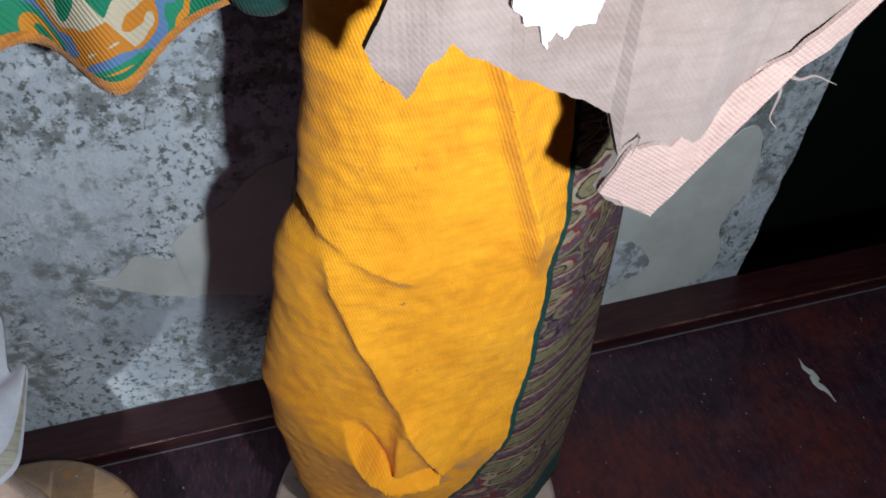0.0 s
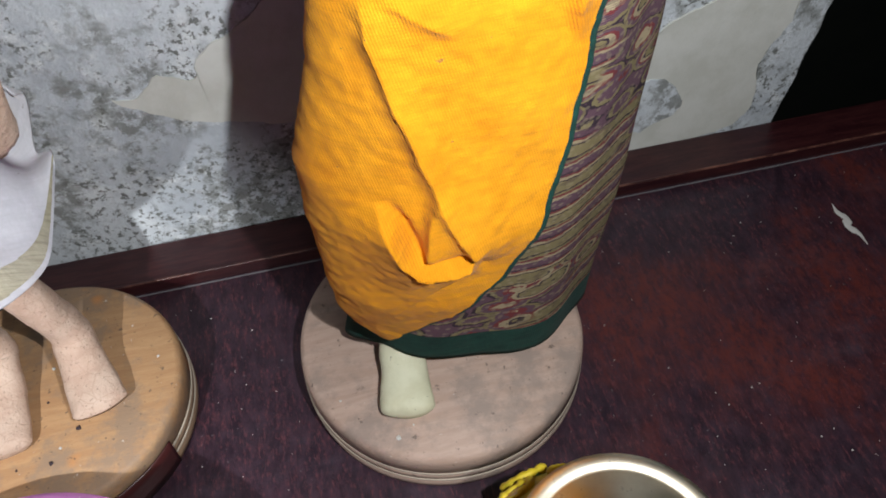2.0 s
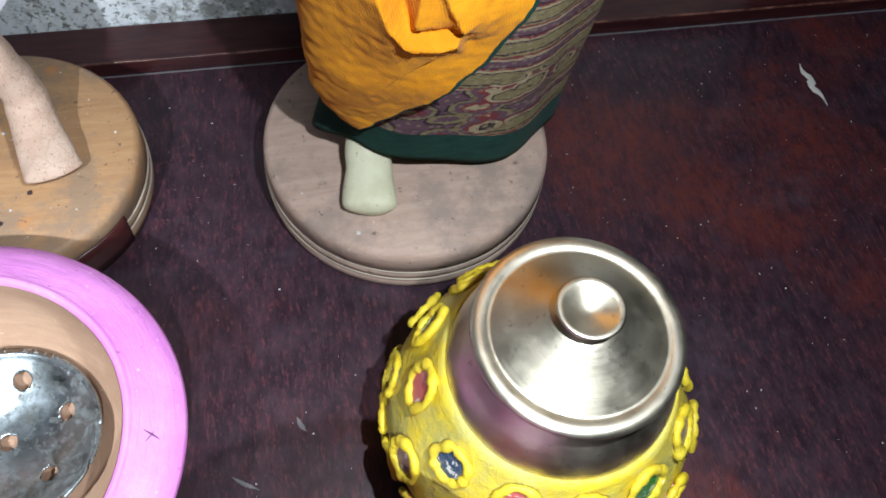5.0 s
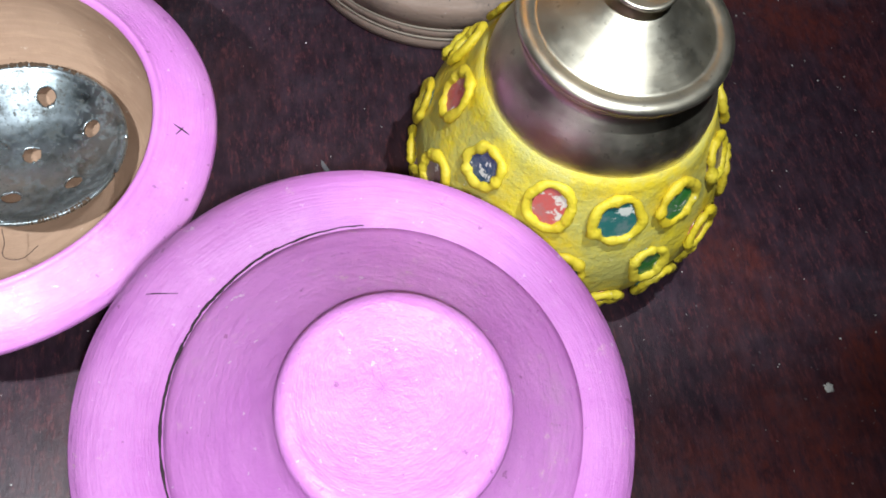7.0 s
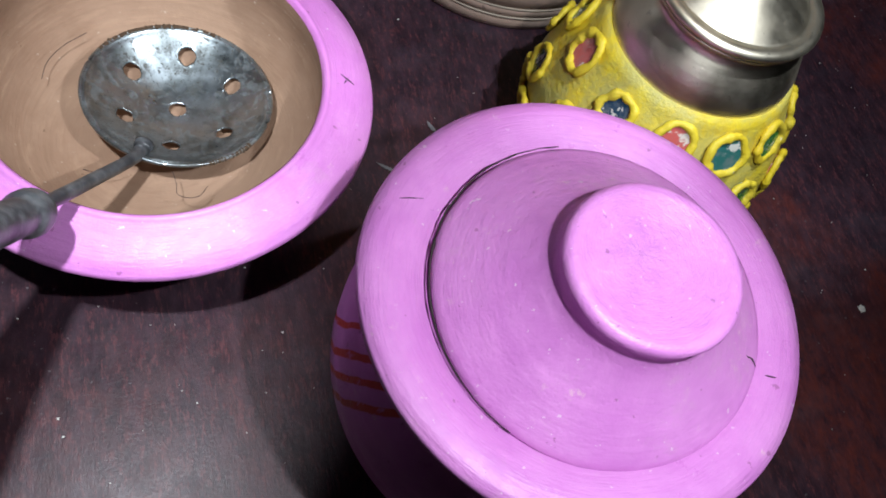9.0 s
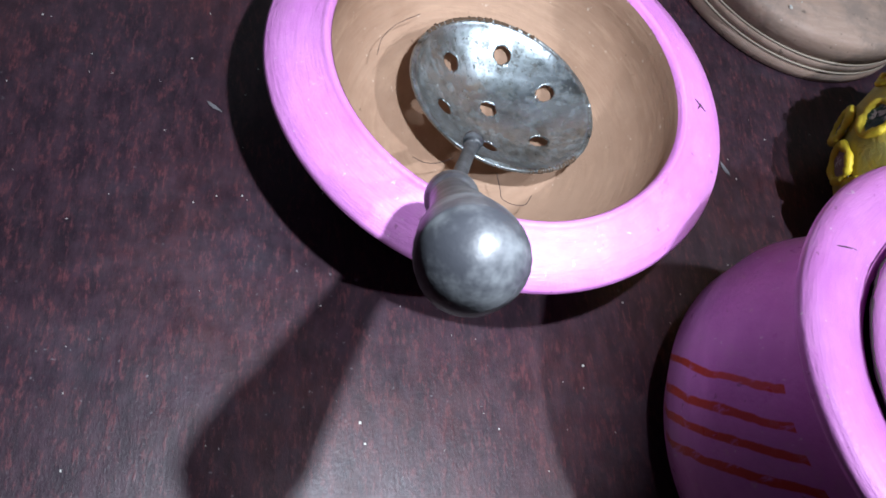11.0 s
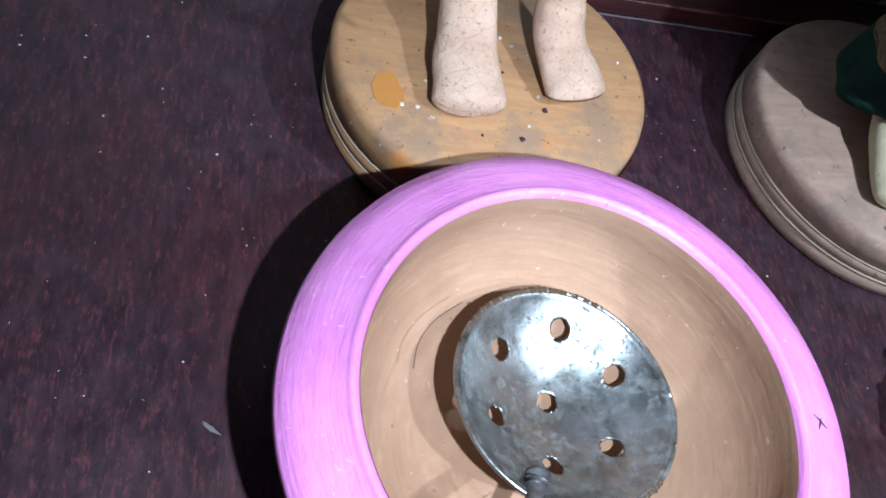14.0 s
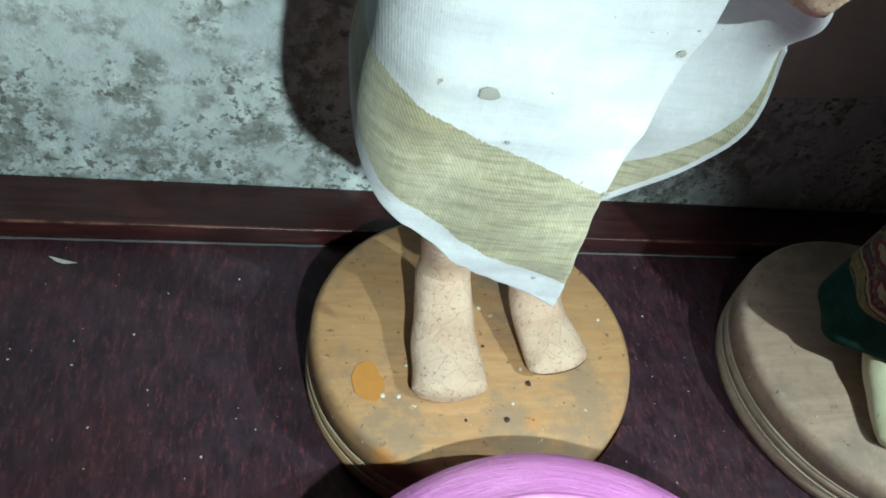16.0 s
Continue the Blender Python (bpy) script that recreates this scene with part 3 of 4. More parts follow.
plain_wall("wall_west", (-1.7, -1.6, -0.75), (-1.6, 0.471, 2.25), ROOM)
plain_wall("wall_south", (-1.6, -1.7, -0.75), (1.6, -1.6, 2.25), ROOM)
plain_wall("floor", (-1.7, -1.7, -0.85), (1.7, 1.05, -0.75), ROOM)
plain_wall("ceiling", (-1.7, -1.7, 2.25), (1.7, 1.05, 2.35), ROOM)


def display_table():
    t = thing("display_table", (0, 0, -0.75), "long dark red-brown laminate table against the plaster wall", "table")
    h = 0.75
    part("tabletop", box(bmesh.new(), (-1.1, -0.5, h - 0.03), (1.1, WALL_Y - 0.002, h), 0.002), TABLE, t, smooth=False)
    bm = bmesh.new()
    box(bm, (-1.1, 0.301, h + 0.0004), (1.1, WALL_Y - 0.0015, h + 0.0105), 0.0016)
    part("back_strip", bm, STRIP, t, "raised dark stained wooden strip", smooth=False)
    bm = bmesh.new()
    tube(bm, [Vector((-1.1 + 0.004 * k, 0.3016 + 0.0002 * noise.noise((k * 0.3, 0, 0)), h + 0.0099 + 0.0002 * noise.noise((k * 0.2, 4, 0)))) for k in range(551)], lambda s: 0.0008, 8)
    part("worn_lit_edge", bm, LIT_EDGEWEAR, t, "worn brown edge of the strip")
    for x in (-1.04, 1.04):
        for y in (-0.44, 0.26):
            part("leg", box(bmesh.new(), (x - 0.03, y - 0.03, 0), (x + 0.03, y + 0.03, h - 0.031), 0.003), STRIP, t, smooth=False)
    return t


display_table()


def mark(owner, points, width):
    """A thin dark crack or scuff that follows a surface."""
    bm = bmesh.new()
    tube(bm, spline(points, 24), lambda s: width * (0.4 + 0.6 * math.sin(math.pi * s)), 8, 0, 0.7)
    return part("scuff", bm, SCUFF, owner, "dark crack")


def hair(points, label):
    bm = bmesh.new()
    o = Vector(points[0])
    tube(bm, [q - o for q in spline(points, 60)], lambda s: 0.00013, 6)
    ob = link("hair", bm, SCUFF)
    ob.location = o
    return tagged(ob, label, "hair")


# pots ---------------------------------------------------------------------------
def open_bowl():
    t = thing("clay_bowl", (-0.1190, 0.0770, 0.0), "wide-rimmed clay bowl painted pink outside, bare brown inside", "bowl")
    outer = [(0, 0.0), (0.040, 0.0), (0.046, 0.002), (0.066, 0.018), (0.075, 0.034), (0.074, 0.042), (0.082, 0.0462), (0.0878, 0.0482),
             (0.0893, 0.0508), (0.0885, 0.0532), (0.082, 0.0562), (0.0755, 0.0590), (0.0712, 0.0603), (0.0703, 0.0610), (0.0696, 0.0618), (0.0686, 0.0617), (0.0676, 0.0608), (0.0669, 0.0592)]
    outer = [(r * 0.966, z) for r, z in outer]
    part("body", lathe(outer, 128, 0.012, 1.0), PINK, t, "pink painted body and rim")
    inner = [(0.0647, 0.0596), (0.0645, 0.056), (0.0655, 0.050), (0.0655, 0.042), (0.062, 0.030), (0.053, 0.017), (0.038, 0.0085), (0.018, 0.006), (0, 0.0055)]
    inner = [(r * 0.998, z) for r, z in inner]
    mark(t, [(0.0716, -0.0061, 0.0593), (0.0767, -0.0098, 0.0570)], 0.0004)
    mark(t, [(0.0722, -0.0106, 0.0590), (0.0749, -0.007, 0.0580)], 0.0003)
    part("inside", lathe(inner, 128, 0.012, 1.0), CLAY, t, "bare brown clay inside with turning marks")
    return t


def lidded_pot():
    at = (0.0078, -0.0520, 0.0)
    t = thing("clay_pot", at, "round clay pot painted pink with red strokes on its side", "pot")
    body = [(0, 0.0), (0.044, 0.0), (0.052, 0.003), (0.068, 0.016), (0.0755, 0.032), (0.0755, 0.046), (0.069, 0.062), (0.060, 0.076), (0.0575, 0.083),
            (0.0600, 0.0885), (0.068, 0.0938), (0.0730, 0.0968), (0.0746, 0.0995), (0.0738, 0.1018), (0.0690, 0.1030), (0.0620, 0.1018), (0.0570, 0.0995), (0.0535, 0.0975),
            (0.0500, 0.0950), (0.0490, 0.090), (0.0525, 0.080), (0.062, 0.064), (0.070, 0.046), (0.068, 0.03), (0.05, 0.012), (0, 0.008)]
    part("body", lathe(body, 128, 0.010, 3.0), PINK_STRIPED, t)
    lid = thing("pot_lid", (at[0] + 0.0038, at[1] - 0.0010, 0.0962), "pink clay lid with a ring knob, set into the pot", "lid")
    lid.rotation_euler = (radians(1.5), radians(-0.5), 0)
    form = [(0, 0.0), (0.049, 0.0), (0.0535, 0.0012), (0.0556, 0.0030), (0.0556, 0.0042), (0.0535, 0.0056), (0.049, 0.0082), (0.042, 0.0125), (0.035, 0.0180), (0.0298, 0.0235),
            (0.0274, 0.0278), (0.0268, 0.0308), (0.0273, 0.0332), (0.0276, 0.0352), (0.0268, 0.0370), (0.0250, 0.0378), (0.0228, 0.0373), (0.0200, 0.0360), (0.012, 0.0350), (0, 0.0348)]
    bm = lathe(form, 128, 0.012, 6.0)
    for v in bm.verts:
        v.co.x, v.co.y = v.co.x + 0.07 * v.co.z, v.co.y - 0.12 * v.co.z
    part("dome", bm, PINK, lid)
    mark(lid, [(0.0405, -0.0245, 0.0090), (0.0415, -0.0280, 0.0080), (0.0440, -0.0290, 0.0068), (0.0450, -0.0315, 0.0058)], 0.00035)
    bm = bmesh.new()
    seam = []
    for k in range(90):
        a = radians(88 + 135 * k / 89)
        r = 0.0560 + 0.0005 * noise.noise((a * 5, 1, 1)) + 0.0003 * noise.noise((a * 26, 4, 1))
        seam.append(Vector((r * math.cos(a), r * math.sin(a), 0.0040 + 0.0003 * noise.noise((a * 9, 2, 2)))))
    tube(bm, seam, lambda s: 0.00040 * (0.35 + 0.65 * math.sin(math.pi * s)) * (1 + 0.8 * noise.noise((s * 25, 0, 3))), 8)
    part("seam", bm, SCUFF, lid, "dark gap between lid and rim")
    mark(t, [(0.0505, -0.036, 0.1022), (0.0535, -0.0375, 0.1029)], 0.00035)
    mark(t, [(-0.0552, 0.0387, 0.1031), (-0.052, 0.0388, 0.1025), (-0.047, 0.0388, 0.1013)], 0.00025)
    return t


def ladle():
    t = thing("perforated_ladle", (-0.1105, 0.0885, 0.0), "worn steel skimmer ladle with dark handle in the bowl", "ladle")
    R, deep = 0.0385, 0.0165
    tilt = Matrix.Translation((0, 0, 0.0295)) @ Matrix.Rotation(radians(-4), 4, "X") @ Matrix.Rotation(radians(5), 4, "Y")
    holes = [(0.0, 0.0035)] + [(0.001 + 0.0240 * math.cos(radians(a)), 0.0035 + 0.0240 * math.sin(radians(a))) for a in (79, 19, -46, -103, -161, 141)]
    hr = 0.0037
    bm = bmesh.new()
    nr, na = 46, 190
    rings = []
    for k in range(1, nr + 1):
        r = R * k / nr
        ring = []
        for q in range(na):
            a = 2 * math.pi * q / na
            x, y = r * math.cos(a), r * math.sin(a)
            s = r / R
            z = -deep * (1 - s * s) if s < 0.93 else -deep * (1 - 0.93 ** 2) + 0.0016 * math.sin((s - 0.93) / 0.07 * math.pi * 0.75)
            z += 0.0006 * noise.noise((x * 60, y * 60, 0))
            ring.append(bm.verts.new((x, y, z)))
        rings.append(ring)
    c = bm.verts.new((0, 0, -deep))
    for q in range(na):
        bm.faces.new((c, rings[0][q], rings[0][(q + 1) % na]))
    for a, b in zip(rings, rings[1:]):
        for q in range(na):
            bm.faces.new((a[q], b[q], b[(q + 1) % na], a[(q + 1) % na]))
    inside = lambda v: next((h for h in holes if math.hypot(v.co.x - h[0], v.co.y - h[1]) < hr), None)
    gone = [f for f in bm.faces if all(inside(v) for v in f.verts)]
    bmesh.ops.delete(bm, geom=gone, context="FACES")
    for v in bm.verts:
        h = inside(v)
        if h:
            d = Vector((v.co.x - h[0], v.co.y - h[1]))
            d = d.normalized() * hr * (1 + 0.10 * noise.noise((v.co.x * 500, v.co.y * 500, 3)))
            v.co.x, v.co.y = h[0] + d.x, h[1] + d.y
    bm.transform(tilt)
    dish = part("dish", bm, STEEL, t, "stained steel dish pierced with seven holes")
    sol = dish.modifiers.new("sheet", "SOLIDIFY")
    sol.thickness, sol.offset = 0.0009, -1
    rnd = random.Random(12)
    for low, high, name, label, material, fat in ((0, 360, "rim", "rolled steel rim", STEEL, 0.0009), (52, 150, "rust_crust", "brown crust of rust on the rim", RUST, 0.0011), (268, 318, "rust_crust", "brown crust of rust on the rim", RUST, 0.0009)):
        ring = []
        for k in range(121):
            a = radians(low + (high - low) * k / 120)
            r = R * (1 + (0.012 * noise.noise((a * 14, 2, 2)) if material == RUST else 0))
            ring.append(tilt @ Vector((r * math.cos(a), r * math.sin(a), -deep * (1 - 0.93 ** 2) + 0.0010)))
        bm = bmesh.new()
        tube(bm, ring, lambda s: fat * (1 + (0.7 * noise.noise((s * 60, low, 1)) if material == RUST else 0)) * (1 if high == 360 else min(1, 9 * s + 0.1, 9 * (1 - s) + 0.1)), 10, 0, 1.0, 0.3 if material == RUST else 0.0)
        part(name, bm, material, t, label)
    o = Vector(t.location)
    neck, ferrule, end = Vector((-0.130, 0.0532, 0.0340)) - o, Vector((-0.1552, 0.0020, 0.0865)) - o, Vector((-0.1775, -0.0585, 0.1640)) - o
    bm = bmesh.new()
    tube(bm, spline([neck + Vector((0.004, 0.009, -0.004)), neck, neck.lerp(ferrule, 0.5), ferrule.lerp(end, 0.1)], 24), lambda s: 0.0040 - 0.0015 * min(s * 3, 1), 16)
    part("rod", bm, GRIP, t, "thin blackened steel rod")
    bm = bmesh.new()
    swell = curve([(0, 0.0062), (0.04, 0.0074), (0.1, 0.0072), (0.13, 0.006), (0.3, 0.0062), (0.6, 0.0078), (0.85, 0.0096), (0.93, 0.0092), (0.97, 0.0072), (1, 0.002)])
    tube(bm, [ferrule.lerp(end, k / 60) for k in range(61)], swell, 28, 0, 1.0, 0.06)
    part("handle", bm, GRIP, t, "dark worn handle with a rounded end")
    return t


def clay_jar():
    at = (0.1035, 0.0600, 0.0)
    t = thing("decorated_clay_jar", at, "yellow painted clay jar set with coloured mirror pieces in rings", "jar")
    side = [(0.044, 0.003), (0.0555, 0.016), (0.0605, 0.030), (0.0615, 0.042), (0.0590, 0.054), (0.0540, 0.0655), (0.0488, 0.0755), (0.0446, 0.0840), (0.0425, 0.0892)]
    prof = [(0, 0.0), (0.036, 0.0), *side, (0.0405, 0.0885), (0.040, 0.080), (0.044, 0.06), (0, 0.05)]
    part("body", lathe(prof, 160, 0.022, 9.0), YBODY, t)
    radius = curve([(z, r) for r, z in side])
    kinds = {"red": glaze("red_glass", (0.50, 0.10, 0.09), 0.45), "blue": glaze("dark_blue_glass", (0.012, 0.045, 0.09)), "teal": glaze("teal_glass", (0.03, 0.13, 0.12)),
             "green": glaze("green_glass", (0.035, 0.16, 0.03)), "dark": glaze("dark_green_glass", (0.01, 0.06, 0.045)), "brown": glaze("dull_brown_piece", (0.22, 0.13, 0.11), 0.5)}
    upper = {145: "teal", 175: "red", 209: "blue", 239: "red", 269: "teal", 298: "green", 328: "brown", 358: "teal", 28: "red", 57: "green", 87: "red", 116: "red"}
    lower = {195: "brown", 162: "dark", 222: "brown", 236: "green", 254: "dark", 283: "green", 312: "red", 342: "green", 12: "red", 42: "blue", 72: "teal", 102: "green", 132: "red"}
    rnd = random.Random(4)
    foot_row = {185: "green", 207: "red", 229: "dark", 251: "brown", 273: "red", 295: "teal", 317: "green", 339: "red", 1: "dark", 150: "teal", 168: "brown"}
    for z, row, size in ((0.0745, upper, 0.98), (0.0530, lower, 0.94), (0.0310, foot_row, 0.90)):
        for deg, colour in row.items():
            a = radians(deg + rnd.uniform(-2, 2))
            zz = z + rnd.uniform(-0.002, 0.002)
            r = radius(zz)
            slope = (radius(zz + 0.004) - radius(zz - 0.004)) / 0.008
            n = Vector((math.cos(a), math.sin(a), -slope)).normalized()
            m = Matrix.Translation(Vector((r * math.cos(a), r * math.sin(a), zz)) + n * 0.0003) @ n.to_track_quat("Z", "Y").to_matrix().to_4x4() @ Matrix.Rotation(rnd.uniform(0, 6), 4, "Z")
            s = size * rnd.uniform(0.92, 1.08)
            squash = rnd.uniform(0.72, 1.0)
            bm = bmesh.new()
            ring = []
            for k in range(36):
                b = 2 * math.pi * k / 36
                w = 1 + 0.17 * noise.noise((math.cos(b) * 1.5 + deg, math.sin(b) * 1.5, zz * 100))
                fat = 0.0020 * (1 + 0.35 * noise.noise((math.cos(b) * 7 + deg, math.sin(b) * 7, 3)) + 0.6 * noise.noise((math.cos(b) * 2.4 + deg, math.sin(b) * 2.4, 7)))
                c = Vector((math.cos(b) * 0.0086 * s * w, math.sin(b) * 0.0086 * s * w * (0.5 + 0.5 * squash), 0.0010))
                out = Vector((math.cos(b), math.sin(b), 0))
                ring.append([bm.verts.new(c + out * (fat * math.cos(2 * math.pi * q / 10)) + Vector((0, 0, fat * 0.80 * math.sin(2 * math.pi * q / 10)))) for q in range(10)])
            for a1, b1 in zip(ring, ring[1:] + ring[:1]):
                for q in range(10):
                    bm.faces.new((a1[q], b1[q], b1[(q + 1) % 10], a1[(q + 1) % 10]))
            bm.transform(m)
            collar = part("clay_collar", bm, YCLAY, t)
            bm = bmesh.new()
            top, low = [], []
            for k in range(24):
                b = 2 * math.pi * k / 24
                w = 0.0084 * s * (1 + 0.10 * noise.noise((math.cos(b) * 2 + deg, math.sin(b) * 2, 31)))
                top.append(bm.verts.new((w * 0.93 * math.cos(b), w * 0.93 * math.sin(b) * squash, 0.0010)))
                low.append(bm.verts.new((w * math.cos(b), w * math.sin(b) * squash, -0.0008)))
            bm.faces.new(top)
            for k in range(24):
                bm.faces.new((top[k], low[k], low[(k + 1) % 24], top[(k + 1) % 24]))
            bm.transform(m)
            part("mirror_piece", bm, kinds[colour], collar, colour + " mirror piece", smooth=False)
    pot = thing("brass_pot", (at[0], at[1], 0.0462), "small tarnished brass pot sitting in the yellow jar", "pot")
    form = [(0, 0.0), (0.026, 0.002), (0.036, 0.012), (0.0405, 0.026), (0.0418, 0.038), (0.0408, 0.048), (0.0375, 0.0565), (0.0332, 0.0615), (0.0318, 0.0640),
            (0.0325, 0.0662), (0.0345, 0.0675), (0.0347, 0.0688), (0.0330, 0.0692), (0.0310, 0.0675), (0.0305, 0.060), (0.033, 0.05), (0.03, 0.02), (0, 0.01)]
    part("body", lathe(form, 120, 0.004, 2.0), BRASS, pot)
    lid = part("lid", lathe([(0, 0.0660), (0.030, 0.0665), (0.0335, 0.0694), (0.0357, 0.0700), (0.0362, 0.0712), (0.0358, 0.0724), (0.0340, 0.0733), (0.0308, 0.0729), (0.0299, 0.0722), (0.0291, 0.0727),
                       (0.020, 0.0775), (0.0115, 0.0825), (0.0082, 0.0845), (0, 0.085)], 120), BRASS, pot, "conical brass lid with a raised rim")
    part("knob", lathe([(0, 0.0840), (0.0070, 0.0842), (0.0066, 0.0856), (0.0088, 0.0874), (0.0108, 0.0884), (0.0112, 0.0894), (0.0104, 0.0900), (0.0086, 0.0893), (0.0050, 0.0872), (0.0015, 0.0862), (0, 0.0861)], 72), BRASS, lid, "dished brass knob")
    return t


open_bowl()
lidded_pot()
ladle()
clay_jar()


# wooden discs --------------------------------------------------------------------
def wooden_disc(at, r, h, wood, label, tape=False):
    t = thing("wooden_disc", (*at, 0.0), label, "stand", "stands under the dolls")
    prof = [(0, 0.0), (r - 0.003, 0.0), (r - 0.0005, 0.001), (r, 0.004), (r, 0.0085), (r - 0.0012, 0.0093), (r, 0.0101), (r + 0.0002, 0.0150), (r - 0.0012, 0.0158), (r, 0.0166),
            (r - 0.0002, h - 0.0045), (r - 0.0010, h - 0.0018), (r - 0.0035, h), (0, h)]
    part("disc", lathe(prof, 128, 0.006, r * 100), wood, t)
    for z in (0.0093, 0.0158):
        bm = bmesh.new()
        n = 128
        rows = [[bm.verts.new(((r + d) * math.cos(2 * math.pi * k / n), (r + d) * math.sin(2 * math.pi * k / n), z + e)) for k in range(n)]
                for d, e in ((-0.0008, -0.0006), (0.0003, -0.0004), (0.0003, 0.0004), (-0.0008, 0.0006))]
        for a, b in zip(rows, rows[1:]):
            for k in range(n):
                bm.faces.new((a[k], a[(k + 1) % n], b[(k + 1) % n], b[k]))
        part("groove", bm, RIBLINE, t, "pale turned groove")
    if tape:
        bm = bmesh.new()
        sheet(bm, lambda u, v, o: Vector(((r + 0.0014 - 0.0008 * o) * math.cos(radians(-75 + 42 * u)), (r + 0.0014 - 0.0008 * o) * math.sin(radians(-75 + 42 * u)), 0.003 + 0.0205 * v)), 24, 3)
        part("label", bm, TAPE, t, "glossy dark label round the side")
    return t


wooden_disc((-0.1195, 0.2265), 0.0660, 0.033, WOOD_WARM, "honey-coloured round wooden stand with grooves, dusty, under a doll", True)
wooden_disc((0.0768, 0.2160), 0.0730, 0.030, WOOD_PALE, "pale round wooden stand with grooves, dusty, under a doll")


# dolls -----------------------------------------------------------------------------
def line_side(x, z, line):
    """Distance to a line of (x, z) points, with its sign, and the place along it."""
    best, at = 9.0, 0.0
    for i, (a, b) in enumerate(zip(line, line[1:])):
        dx, dz = b[0] - a[0], b[1] - a[1]
        s = min(max(((x - a[0]) * dx + (z - a[1]) * dz) / (dx * dx + dz * dz), 0), 1)
        px, pz = x - a[0] - s * dx, z - a[1] - s * dz
        d = math.hypot(px, pz)
        if d < abs(best):
            best = d if dx * pz - dz * px > 0 else -d
            at = (i + s) / (len(line) - 1)
    return best, at


def fold(x, z, line, high, width, drop=0.0024, deep=0.15):
    """A fold that rises from one side of a line and drops sharply on the other."""
    d, at = line_side(x, z, line)
    fade = min(1, 6 * at, 6 * (1 - at)) * (0.5 + 0.5 * at) if 0 < at < 1 else 0
    if d > 0:
        return 1.3 * high * fade * math.exp(-d / width)
    trench = deep * high * fade * math.exp(-((d + drop) / (0.75 * drop)) ** 2)
    return 1.3 * high * fade * math.exp(1.6 * d / drop) - trench


def foot(bm, heel, toe, width, slot, top):
    """A plain blunt foot that runs up into its leg."""
    heel, toe, top = Vector(heel), Vector(toe), Vector(top)
    fwd = (toe - heel).normalized()
    path = spline([top, heel.lerp(top, 0.55), heel + Vector((0, 0, 0.030)), heel + fwd * 0.006 + Vector((0, 0, 0.0175)), heel.lerp(toe, 0.55) + Vector((0, 0, 0.0098)), toe + Vector((0, 0, 0.0062)), toe + fwd * 0.002 + Vector((0, 0, 0.0055))], 60)
    wide = curve([(0, 0.80), (0.3, 0.74), (0.5, 0.80), (0.66, 0.92), (0.83, 1.04), (0.95, 1.05), (1, 0.86)])
    high = curve([(0, 1.0), (0.35, 1.0), (0.5, 0.95), (0.66, 0.62), (0.83, 0.50), (1, 0.44)])
    tube(bm, path, lambda s: width / 2 * wide(s), 28, slot, high, 0.10, True, fwd.cross(Vector((0, 0, 1))))


